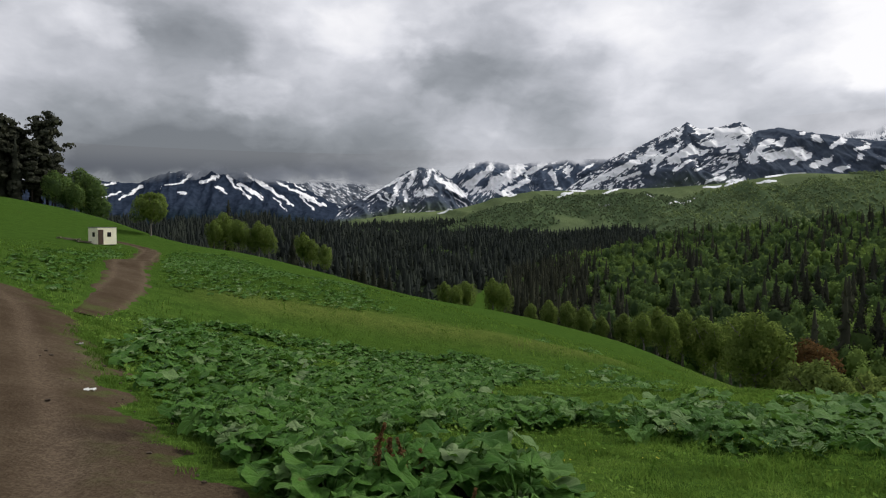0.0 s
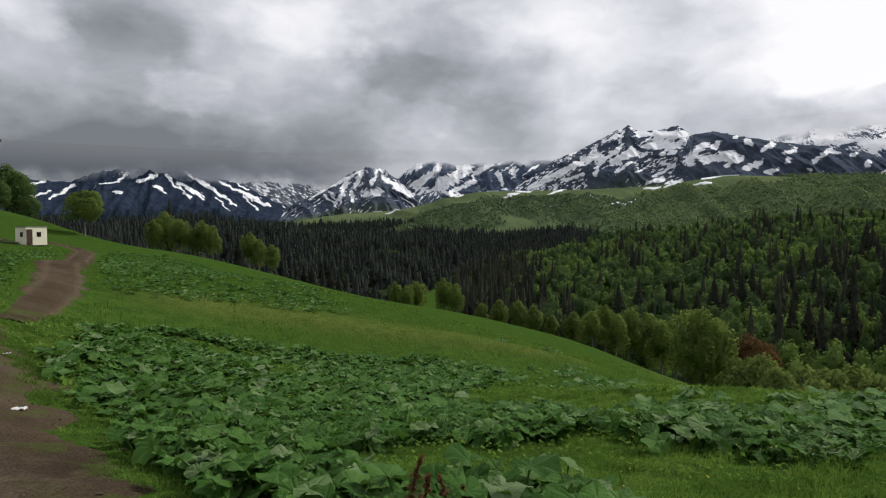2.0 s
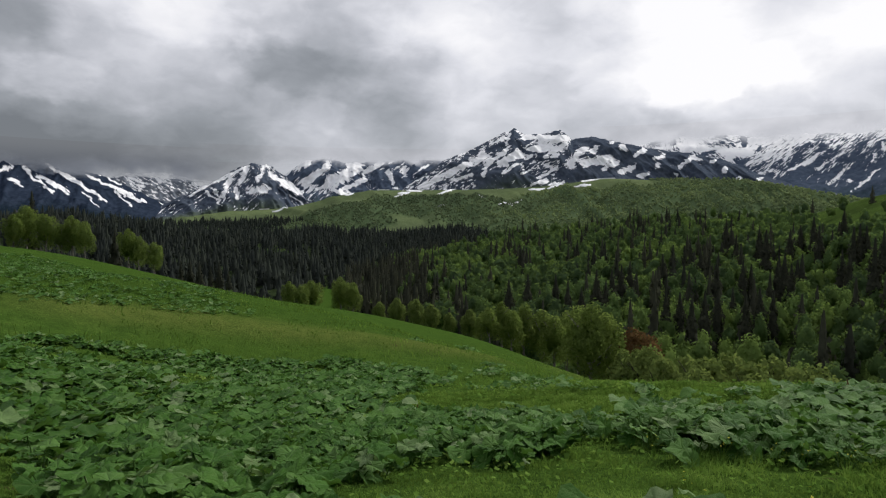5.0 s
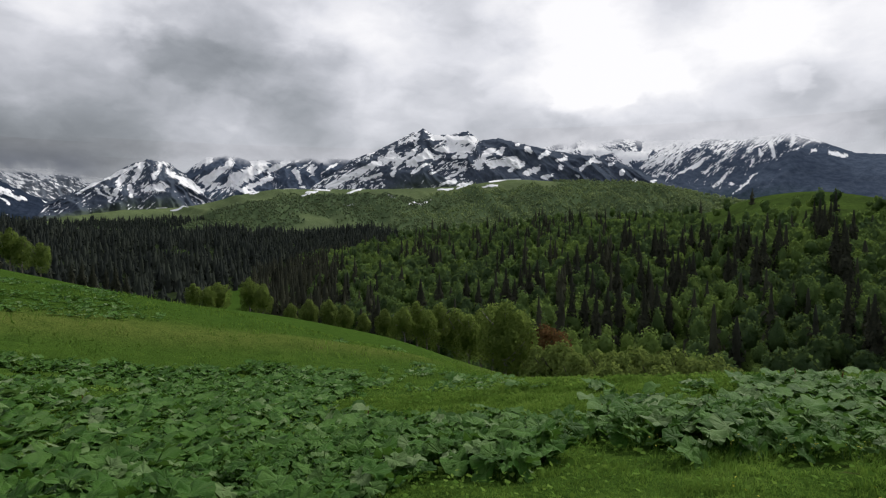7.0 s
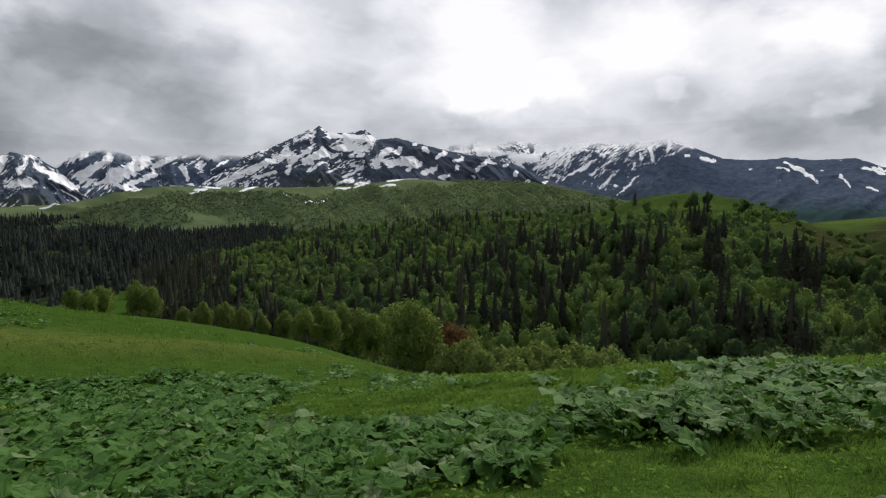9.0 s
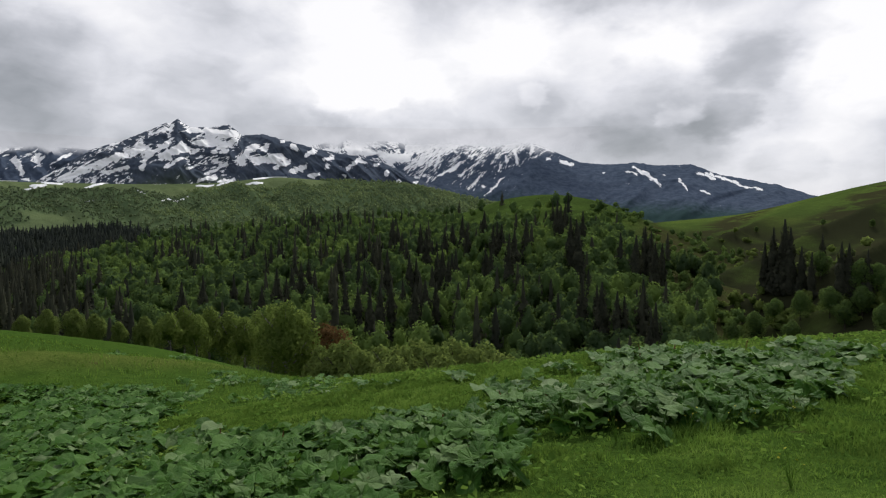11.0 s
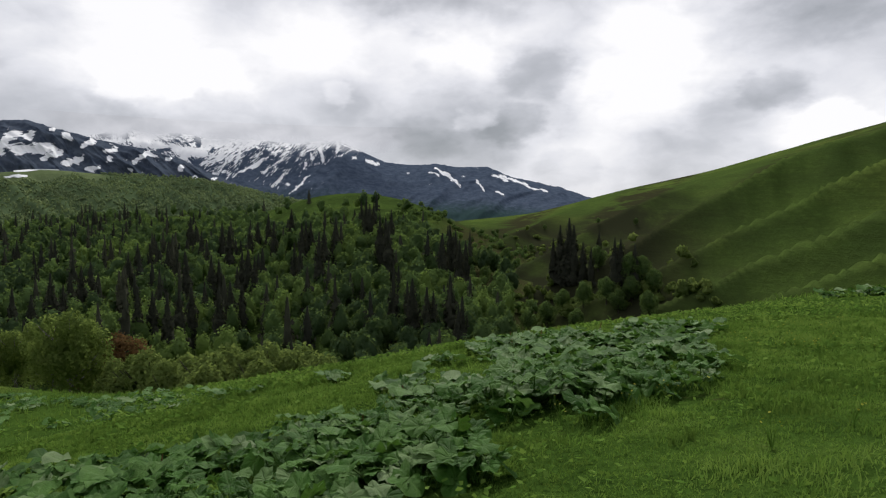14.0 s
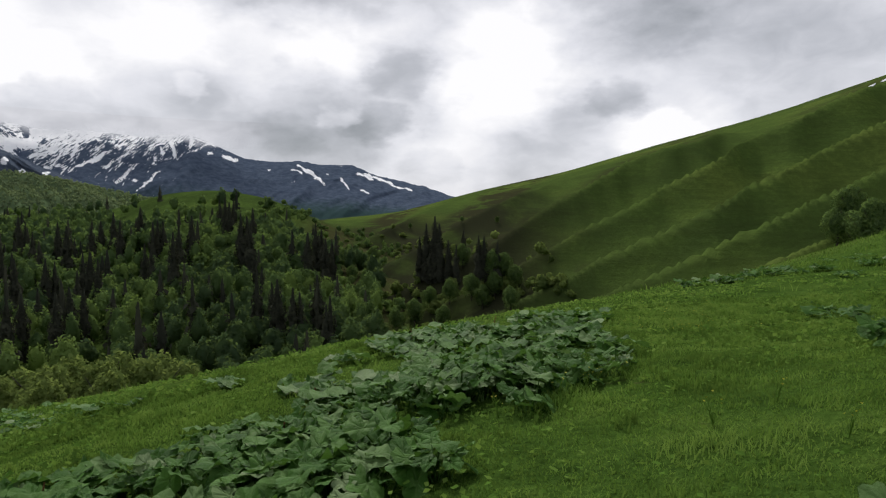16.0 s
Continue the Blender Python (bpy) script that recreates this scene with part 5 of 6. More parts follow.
fir = keep & (gen.uniform(0, 1, len(az)) < 0.06 + 0.8 * west + 0.25 * smooth01((fbm(x / 45 + 5, y / 45, 3, 81) - 0.60) / 0.06) * smooth01((44 - az) / 5))
leafy = keep & ~fir
base = np.stack([x, y, z - 0.5], -1)
glow = np.clip(0.36 + 1.5 * (fbm(x / 38, y / 38, 3, 85) - 0.5) + gen.normal(0, 0.20, len(az)), 0, 1) * np.where(gen.uniform(0, 1, len(az)) < 0.10, 1.5, 0.9)
for lo, hi, clumps, leaf in ((0, 270, 320, 0.38), (270, 400, 170, 0.50), (400, 2000, 60, 0.85)):
    tier = leafy & (r >= lo) & (r < hi)
    forest("broadleaf_forest", base[tier], gen.uniform(10, 18, tier.sum()), gen.uniform(2.8, 5.2, tier.sum()), False, M_BROAD, "fresh green broadleaf forest of rounded crowns on the hillside",
           62 + lo, np.clip(glow[tier], 0, 1), clumps=clumps, leaf=leaf)
forest("fir_forest", base[fir], gen.uniform(15, 27, fir.sum()), gen.uniform(3.2, 4.6, fir.sum()), True, M_FIR, "dark firs standing among the broadleaf trees", 64, gen.uniform(0, 0.8, fir.sum()), boughs=130, leaf=0.85)

# bushes on the heathy flank of the forest hill
az, v = gen.uniform(57, 69, 520), gen.uniform(0.05, 1.0, 520)
x, y, z = HILL_H.at(az, v)
keep = fbm(x / 30, y / 30, 3, 141) > 0.42 + 0.12 * v
base = np.stack([x, y, z - 0.3], -1)[keep]
forest("hillside_bushes", base, gen.uniform(3, 8, len(base)), gen.uniform(1.8, 3.6, len(base)), False, M_BROAD, "low bushes scattered over the flank of the hill", 70,
       gen.uniform(0.3, 0.9, len(base)), clumps=90, leaf=0.42)

# bushes in the gully and on the rough side of the pasture
az = np.concatenate([gen.uniform(61, 84, 520), gen.uniform(60, 80, 420)])
v = np.concatenate([gen.uniform(0.0, 1.0, 520) ** 1.5 * 0.16, gen.uniform(0.08, 0.7, 420)])
x, y, z = HILL_S.at(az, v)
keep = (fbm(x / 25, y / 25, 3, 131) > np.where(np.arange(940) < 520, 0.38, 0.50)) & (az < 84 - 30 * np.maximum(v - 0.1, 0))
base = np.stack([x, y, z - 0.3], -1)[keep]
forest("gully_scrub", base, gen.uniform(2.6, 6.5, len(base)), gen.uniform(1.6, 3.2, len(base)), False, M_SHRUB, "low green bushes along the gully below the pasture", 69,
       gen.uniform(0, 0.9, len(base)), clumps=72, leaf=0.42)

# dark conifer ridge
az, v = scatter(HILL_G, -45, 25, 0.02, 1.02, 5600, gen)
x, y, z = HILL_G.at(az, v)
leafy = (fbm(x / 90, y / 90, 3, 91) > 0.72) & (az > -7) & (v > 0.5)
tall = 9 + 13 * fbm(x / 90, y / 90, 2, 93) + gen.uniform(-5, 6, len(az))
base = np.stack([x, y, z - 0.5], -1)
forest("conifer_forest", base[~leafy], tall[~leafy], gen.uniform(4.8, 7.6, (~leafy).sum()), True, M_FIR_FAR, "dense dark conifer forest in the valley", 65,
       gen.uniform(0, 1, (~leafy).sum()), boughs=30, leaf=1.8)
forest("broadleaf_forest", base[leafy], gen.uniform(8, 12, leafy.sum()), gen.uniform(3.0, 4.5, leafy.sum()), False, M_BROAD, "scattered broadleaf trees among the conifers", 66,
       gen.uniform(0, 1, leafy.sum()) * 0.5, clumps=24, leaf=1.2)

# pale forest on the far hill, haze and sunlight put into its colour
az, v = scatter(HILL_F, -22, 52, 0.05, 0.99, 16000, gen)
x, y, z = HILL_F.at(az, v)
keep = far_wood(az, v, x, y) > gen.uniform(0.05, 0.95, len(az))
pine = keep & (az + 6 * (fbm(x / 150, y / 150, 2, 98) - 0.5) < 0.5)
keep &= ~pine
pine &= gen.uniform(0, 1, len(az)) < 0.7
base = np.stack([x, y, z - 0.5], -1)
forest("young_forest", base[keep], gen.uniform(6, 11, keep.sum()), gen.uniform(2.6, 4.4, keep.sum()), False, M_PALE, "pale forest on the far hill with haze and sunlight in its colour", 67,
       # tone steps up past azimuth 16: the sunlit side painted by tone
       np.clip(fbm(x[keep] / 140, y[keep] / 140, 2, 97) * 0.9 - 0.22 + 0.42 * smooth01((az[keep] - 16) / 8) + gen.uniform(-0.15, 0.15, keep.sum()), 0, 1), clumps=16, leaf=1.1)
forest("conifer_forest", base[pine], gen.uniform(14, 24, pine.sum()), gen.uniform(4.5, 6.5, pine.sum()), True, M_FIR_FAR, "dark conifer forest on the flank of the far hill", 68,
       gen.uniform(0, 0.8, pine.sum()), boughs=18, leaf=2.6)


def far_snow(a0, h0, a1, h1, w, seed):
    """Leftover snow bank on the grassy top of the far hill."""
    t, u = np.meshgrid(np.linspace(0, 1, 16), np.linspace(-1, 1, 5))
    a = a0 + (a1 - a0) * t + w * (2 * t - 1)
    vs = np.linspace(0.2, 1.0, 400)
    x, y, z = HILL_F.at(np.full(400, (a0 + a1) / 2), vs)
    high = np.maximum.accumulate(np.degrees(np.arctan2(z - 1.2, np.hypot(x - CENTRE[0], y - CENTRE[1]))))
    half = 0.5 * w * np.sqrt(np.clip(1 - (2 * t - 1) ** 2, 0.02, 1)) * (0.6 + 0.8 * fbm(t * 5, t * 0, 2, seed))
    v = np.interp(h0 + (h1 - h0) * t + u * half, high, vs)
    x, y, z = HILL_F.at(a, v)
    z = z + 3.0 * (1 - u * u) + 0.3
    me = raw_mesh("snow_bank", np.stack([x, y, z], -1).reshape(-1, 3), grid_faces(5, 16)[:, ::-1], M_SNOW)
    return tagged(new("snow_bank", me), "white leftover snow bank on the far green hill", "snow", "far snow banks")


FAR_BANKS = [(-1.4, 1.61, -0.8, 1.54, 0.14), (-0.3, 1.55, 0.8, 1.32, 0.14), (6.0, 2.84, 6.6, 2.88, 0.11), (8.9, 3.39, 9.8, 3.36, 0.11), (10.8, 3.02, 11.6, 3.07, 0.17), (11.5, 3.31, 12.7, 3.19, 0.14), (10.4, 2.75, 11.0, 2.78, 0.09), (13.9, 2.0, 15.0, 1.84, 0.11), (18.1, 2.8, 18.5, 2.75, 0.11), (19.9, 1.92, 21.8, 2.21, 0.09), (14.4, 3.03, 15.8, 3.47, 0.14), (22.6, 3.4, 23.8, 3.36, 0.14), (24.3, 3.56, 25.5, 3.85, 0.17), (26.6, 3.65, 27.3, 3.71, 0.17), (27.3, 4.22, 29.8, 4.42, 0.2), (27.3, 3.71, 27.8, 3.77, 0.17)]
for i, (a0, h0, a1, h1, w) in enumerate(FAR_BANKS):
    far_snow(a0, h0, a1, h1, w, 300 + i)


# ---------------------------------------------------------------- dirt track, hut and litter
class Track:
    """A dirt track along a line of places, with its half-width by distance along it."""

    def __init__(self, line, half):
        pts = np.array(line)
        seg = np.concatenate([[0], np.cumsum(np.hypot(*np.diff(pts, axis=0).T))])
        n = int(seg[-1] / 0.16)
        self.s = np.linspace(0, seg[-1], n)
        k = 2.2
        self.x = sum(np.interp(self.s + d, seg, pts[:, 0]) for d in (-k, -k / 2, 0, k / 2, k)) / 5
        self.y = sum(np.interp(self.s + d, seg, pts[:, 1]) for d in (-k, -k / 2, 0, k / 2, k)) / 5
        self.half = np.interp(self.s, [h[0] for h in half], [h[1] for h in half])
        tx, ty = np.gradient(self.x), np.gradient(self.y)
        ln = np.maximum(np.hypot(tx, ty), 1e-6)
        self.nx, self.ny = ty / ln, -tx / ln

    def gap(self, x, y):
        out = np.empty(len(x))
        for i in range(0, len(x), 20000):
            d = np.hypot(x[i:i + 20000, None] - self.x[None, ::3], y[i:i + 20000, None] - self.y[None, ::3])
            j = d.argmin(1)
            out[i:i + 20000] = d[np.arange(len(j)), j] - self.half[::3][j]
        return out

    def build(self, name, label, weedy=0.0):
        w = np.linspace(-1, 1, 33)
        left = self.half * (1 + 0.28 * (fbm(self.s * 0.8, self.s * 0, 4, 7) - 0.5) * 2)
        right = self.half * (1 + 0.30 * (fbm(self.s * 0.8, self.s * 0 + 9, 4, 17) - 0.5) * 2)
        off = np.where(w[None, :] < 0, w[None, :] * left[:, None], w[None, :] * right[:, None])
        x, y = self.x[:, None] + self.nx[:, None] * off, self.y[:, None] + self.ny[:, None] * off
        rut = np.exp(-((np.abs(off + 0.1 * np.sin(self.s * 0.3)[:, None]) - 0.75) / 0.20) ** 2)
        z = ground_z(x, y) + 0.045 - 0.07 * np.abs(w)[None, :] ** 6 - 0.03 * rut + 0.03 * (fbm(x * 3, y * 3, 3, 27) - 0.5)
        me = raw_mesh(name, np.stack([x, y, z], -1).reshape(-1, 3), grid_faces(len(self.s), 33), M_ROAD, rut=rut.ravel(), mud=np.exp(-((x + 3.1) ** 2 / 1.4 + (y - 7.3) ** 2 / 0.7)).ravel(),
                      verge=np.maximum(np.broadcast_to(smooth01((np.abs(w)[None, :] - 0.45) / 0.4), x.shape), weedy * smooth01((9 - self.s) / 7)[:, None]).ravel())
        return tagged(new(name, me), label, "road", kind="structure")


NEAR_TRACK = Track([(0.6, -9.0), (-1.2, -2.0), (-2.0, 1.0), (-3.4, 3.9), (-5.8, 7.7), (-9.0, 12.4), (-12.2, 17.0), (-15.5, 20.0), (-20.0, 21.8), (-28.0, 23.5)], [(0, 2.3), (12, 2.35), (22, 2.1), (40, 2.0)])
FAR_TRACK = Track([(-10.8, 18.6), (-12.0, 21.6), (-14.2, 27.2), (-15.8, 31.5), (-18.8, 37.6), (-22.0, 44.8), (-25.6, 53.4), (-29.4, 62.0), (-32.4, 69.0), (-34.2, 74.0), (-37.5, 77.0), (-44.0, 77.5)], [(0, 0.4), (4, 0.6), (8, 0.9), (13, 1.25), (50, 1.4), (64, 1.1)])
NEAR_TRACK.build("road_near", "brown dirt track with wheel ruts and ragged grassy edges")
FAR_TRACK.build("road_far", "reddish dirt track climbing the meadow towards the cabin", 1.0)


def track_gap(x, y):
    """Distance from a point to the nearest track's edge (negative on the track)."""
    x, y = np.asarray(x, float).ravel(), np.asarray(y, float).ravel()
    return np.minimum(NEAR_TRACK.gap(x, y), FAR_TRACK.gap(x, y))


def build_hut():
    """Small cream site cabin with a brown door, two windows and a flat sheet roof."""
    x, y = -39.45, 72.9
    hut = tagged(new("site_cabin"), "cream-painted site cabin with brown open door on the hillside", "cabin")
    hut.matrix_basis = pose(x, y, gz(x, y) - 0.03, 0, 0, 60)
    wide, deep, tall = 2.3, 1.7, 1.92
    for name, sx, sy, px, py in (("wall", wide, 0.08, 0, -deep / 2), ("wall", wide, 0.08, 0, deep / 2), ("wall", 0.08, deep - 0.09, wide / 2 - 0.04, 0)):
        part(name, bm_mesh(name, box_bm(sx, sy, tall, 0.01, (px, py, tall / 2)), M_WALL), hut)
    # end wall with the doorway beside it
    part("wall", bm_mesh("wall", box_bm(0.08, deep - 0.09, tall, 0.01, (-wide / 2 + 0.04, 0, tall / 2)), M_WALL), hut)
    part("roof", bm_mesh("roof", box_bm(wide + 0.16, deep + 0.16, 0.09, 0.02, (0, 0, tall + 0.046)), M_ROOFING), hut, label="flat grey sheet roof")
    part("skid", bm_mesh("skid", box_bm(wide + 0.1, 0.14, 0.16, 0.02, (0, -deep / 2 + 0.2, 0.02)), M_TIMBER), hut)
    part("skid", bm_mesh("skid", box_bm(wide + 0.1, 0.14, 0.16, 0.02, (0, deep / 2 - 0.2, 0.02)), M_TIMBER), hut)
    door = part("door", bm_mesh("door", box_bm(0.60, 0.06, 1.68, 0.01, (-0.76, -deep / 2 - 0.065, 0.88)), M_DOORBROWN), hut, label="dark brown door")
    part("handle", bm_mesh("handle", box_bm(0.04, 0.05, 0.12, 0.008, (-0.55, -deep / 2 - 0.115, 0.9)), M_ROOFING), door)
    for px, py, turn in ((0.25, -deep / 2 - 0.045, 0), (-wide / 2 - 0.005, -0.2, 90)):
        win = part("window", bm_mesh("window", box_bm(0.46, 0.05, 0.52, 0.008), M_DOORBROWN), hut, pose(px, py, 1.16, 0, 0, turn))
        part("pane", bm_mesh("pane", box_bm(0.36, 0.02, 0.42, 0.004, (0, -0.03 if turn == 0 else 0.03, 0)), M_DARKGLASS), win)
    return hut


build_hut()


def build_planks():
    """Heap of old boards beside the cabin."""
    g = np.random.default_rng(7)
    spots = [(-42.6, 72.0, 12, 1.2), (-42.2, 72.5, -20, 1.0), (-43.2, 72.3, 40, 0.9), (-41.0, 71.4, 65, 1.1), (-40.6, 71.9, 10, 0.8), (-43.8, 71.8, -35, 0.9)]
    for i, (x, y, turn, ln) in enumerate(spots):
        board = tagged(new("board", bm_mesh("board", box_bm(ln, 0.28, 0.16, 0.02), M_TIMBER)), "old grey timber board lying beside the cabin", "board", "boards by the cabin")
        board.matrix_basis = pose(x, y, gz(x, y) + 0.10 + 0.03 * (i % 2), g.uniform(-4, 4), g.uniform(-6, 6), turn)


build_planks()


def litter(x, y, sx, sy, turn, seed):
    """Crumpled scrap of white paper lying on the track."""
    g = np.random.default_rng(seed)
    a, b = np.meshgrid(np.linspace(-0.5, 0.5, 7), np.linspace(-0.5, 0.5, 5))
    z = 0.06 * fbm(a * 4 + seed, b * 4, 3, seed) + 0.01
    v = np.stack([a * sx, b * sy + 0.02 * g.normal(size=a.shape), z], -1).reshape(-1, 3)
    top = grid_faces(5, 7)
    low = v - np.array([0, 0, 0.004])
    me = raw_mesh("litter", np.concatenate([v, low]), np.concatenate([top, top[:, ::-1] + len(v)]), M_PAPER)
    ob = tagged(new("litter", me), "crumpled white paper scrap on the dirt track", "litter", "paper scraps")
    ob.matrix_basis = pose(x, y, gz(x, y) + 0.035, 0, 0, turn)


litter(-5.75, 10.15, 0.20, 0.08, 8, 3)
litter(-8.3, 14.3, 0.15, 0.08, 25, 4)


def clods():
    """Loose clods of dark soil along the edge of the track."""
    g = np.random.default_rng(17)
    for i in range(46):
        j = int(np.argmin(np.abs(NEAR_TRACK.s - (8 + 18 * g.uniform(0, 1)))))
        side = g.uniform(0.35, 1.15) * NEAR_TRACK.half[j]
        x, y = float(NEAR_TRACK.x[j] + NEAR_TRACK.nx[j] * side), float(NEAR_TRACK.y[j] + NEAR_TRACK.ny[j] * side)
        bm = bmesh.new()
        bmesh.ops.create_icosphere(bm, subdivisions=1, radius=1.0)
        for vv in bm.verts:
            vv.co *= 0.7 + 0.5 * g.uniform()
            vv.co.z *= 0.6
        size = 0.015 + 0.035 * g.uniform() ** 2
        ob = tagged(new("soil_clod", bm_mesh("soil_clod", bm, M_CLOD)), "small dark lump of soil on the track verge", "clod", "soil lumps")
        ob.matrix_basis = pose(x, y, gz(x, y) + 0.03 + size * 0.25, 0, 0, g.uniform(0, 360)) @ Matrix.Scale(size, 4)


clods()


# ---------------------------------------------------------------- butterbur
def leaf_geometry(g, size, stalk, lean, segs=15, rings=3, wave=1.0):
    """One big leaf: a stalk that bends outwards and a lobed, wavy, heart-shaped blade on it."""
    hs = np.linspace(0, 1, 4)
    out = lean * stalk * hs ** 1.8
    top = np.array([out[-1], 0, stalk * (1 - 0.25 * lean)])
    sv, sf = tube([(out[i], 0, top[2] * h) for i, h in enumerate(hs)], [0.014, 0.012, 0.010, 0.008], 4)
    th = np.linspace(-math.pi + 0.22, math.pi - 0.22, segs)
    lobes = 1 + 0.04 * np.cos(3 * th + g.uniform(0, 6.28)) + 0.05 * np.cos(7 * th + g.uniform(0, 6.28)) + g.normal(0, 0.045, segs)
    rad = size * (0.52 + 0.05 * np.cos(th) + 0.05 * np.cos(2 * th)) * lobes
    rows, ribs = [top + np.array([-0.03, 0, 0])], [1.0]
    tilt = g.uniform(-0.5, 1.25)
    roll = g.uniform(-0.95, 0.95)
    fold = g.uniform(0.0, 0.6)
    ph = g.uniform(0, 6.28, 3)
    for k in range(1, rings + 1):
        f = k / rings
        r = rad * f
        x, y = r * np.cos(th) + 0.12 * size * f, r * np.sin(th)
        cup = 0.20 * size * f ** 2 * (0.6 + 0.4 * np.cos(2 * th)) - 0.34 * size * max(f - 0.55, 0) ** 1.3 + fold * np.abs(y) * 0.5
        ruffle = wave * size * 0.05 * f ** 2 * (0.8 * np.sin(3 * th + ph[0]) + 0.9 * np.sin(5 * th + ph[1]) + 0.7 * np.sin(7 * th + ph[2]))
        z = cup + ruffle
        z = z - tilt * x * 0.75 + roll * y * 0.6
        rows.extend(np.stack([x + top[0], y, z + top[2]], -1))
        ribs.extend((np.abs(np.sin(3.5 * th)) < 0.28).astype(float))
    v = np.array(rows)
    f3 = [(0, 1 + j, 2 + j) for j in range(segs - 1)]
    f4 = []
    for k in range(rings - 1):
        a, b = 1 + k * segs, 1 + (k + 1) * segs
        f4 += [(a + j, b + j, b + j + 1, a + j + 1) for j in range(segs - 1)]
    verts = np.concatenate([v, sv])
    rib = np.concatenate([ribs, np.full(len(sv), 0.7)])
    return verts, [np.array(f3), np.array(f4).reshape(-1, 4), sf + len(v)], rib


g0 = np.random.default_rng(203)
LEAVES = []
for k in range(18):
    v, f, rib = leaf_geometry(g0, g0.uniform(0.22, 0.42), g0.uniform(0.20, 0.54), g0.uniform(0.15, 0.8), 25, 4, 1.25)
    LEAVES.append(raw_mesh("leaf", v, f, M_BIGLEAF, True, rib=rib))
FAR_LEAVES = []
for k in range(8):
    v, f, rib = leaf_geometry(g0, g0.uniform(0.24, 0.40), g0.uniform(0.20, 0.44), g0.uniform(0.15, 0.8), 11, 2, 1.4)
    n_blade = 1 + 11 * 2
    FAR_LEAVES.append((v[:n_blade], f[:2], rib[:n_blade]))


def make_butterbur(seed, leaves):
    g = np.random.default_rng(seed)
    plant = tagged(new("butterbur_plant"), "butterbur with big wavy grey-green leaves in the meadow", "plant", "butterburs")
    for i in range(leaves):
        m = Matrix.Rotation(i * 2.4 + g.uniform(-0.4, 0.4), 4, "Z") @ Matrix.Translation((g.uniform(0.02, 0.20), 0, -0.04)) @ Matrix.Scale(g.uniform(0.5, 1.12), 4)
        part("leaf", LEAVES[int(g.integers(0, 18))], plant, m)
    return plant


PATCH_A = [(-1.3, 4.3), (-1.8, 5.0), (-2.8, 7.1), (-4.7, 10.4), (-6.7, 12.4), (-8.4, 16.5), (-10.8, 23.0), (-9.8, 28.2), (-6.2, 30.2), (-2.0, 30.8), (1.4, 31.4), (4.6, 29.4), (4.4, 26.0), (3.0, 22.6), (1.0, 20.4),
           (0.9, 18.6), (1.7, 15.4), (2.6, 12.4), (2.4, 11.0), (1.5, 10.0), (0.6, 9.2), (-0.5, 9.4), (-0.9, 8.1), (-0.9, 7.1), (-0.4, 6.3), (0.4, 6.0), (1.0, 5.8), (1.1, 5.0), (0.5, 4.1)]
PATCH_B = [(2.3, 9.1), (3.3, 8.7), (4.0, 8.1), (5.0, 7.8), (6.5, 8.1), (9.0, 8.4), (12.0, 8.8), (13.0, 10.2), (12.0, 12.6), (10.0, 13.3), (7.2, 13.7), (5.2, 13.3), (3.7, 12.4), (2.6, 12.0), (2.2, 10.6)]
PATCH_C = [(-14.6, 31.5), (-15.4, 33.0), (-28.0, 62.0), (-33.0, 79.0), (-28.5, 84.0), (-19.0, 78.5), (-10.0, 58.0), (-3.4, 42.0), (-3.6, 38.0), (-8.0, 35.6), (-12.0, 33.0)]
PATCH_D = [(-12.4, 18.2), (-16.7, 23.4), (-19.1, 27.2), (-38.0, 72.0), (-32.4, 64.0), (-21.0, 41.0), (-16.2, 29.5), (-13.0, 20.5)]
PATCH_E = [(4.2, 18.6), (5.5, 16.4), (6.7, 18.6), (8.4, 24.0), (9.0, 29.5), (6.4, 31.0), (5.4, 24.0)]
CLUMPS = [(20.6, 6.0, 0.5), (20.4, 5.2, 0.6), (20.1, 4.3, 0.6), (21.6, 3.2, 0.6), (21.7, 2.2, 0.5), (22.6, 1.0, 0.6), (19.6, 1.0, 0.5), (10.6, 3.8, 0.4), (9.8, 3.6, 0.35), (5.2, 4.6, 0.12), (6.8, 15.5, 0.35), (24.2, 2.4, 0.7), (23.5, -1.2, 0.7),
          (6.2, 39.0, 0.5), (8.6, 36.6, 0.6), (8.9, 33.0, 0.6), (2.0, 30.9, 0.6), (29.0, -1.8, 0.9)]


def patch_points(poly, spacing, gen, ragged=0.5):
    p = np.array(poly)
    lo, hi = p.min(0) - 0.5, p.max(0) + 0.5
    n = int((hi[0] - lo[0]) * (hi[1] - lo[1]) / spacing ** 2)
    x, y = gen.uniform(lo[0], hi[0], n), gen.uniform(lo[1], hi[1], n)
    ok = inside(x, y, poly, ragged)
    return x[ok], y[ok]


gen = np.random.default_rng(301)
px, py = [], []
for poly, gap in ((PATCH_A, 0.36), (PATCH_B, 0.40)):
    x, y = patch_points(poly, gap, gen)
    ok = fbm(x * 0.45, y * 0.45, 3, 57) > np.where(x > 1.8, 0.36, 0.29)
    px.append(x[ok])
    py.append(y[ok])
for cx, cy, rr in CLUMPS[:13]:
    n = max(2, int(rr * rr * 14))
    px.append(cx + gen.normal(0, rr * 0.5, n))
    py.append(cy + gen.normal(0, rr * 0.5, n))
px, py = np.concatenate(px), np.concatenate(py)
ok = track_gap(px, py) > 0.15
px, py = px[ok], py[ok]
closeness = np.hypot(px - 0.5, py - 7.5)
order = np.argsort(closeness)
PROTOS = [make_butterbur(400 + k, 11 + k % 3) for k in range(7)]
NEAR_PLANTS = 300
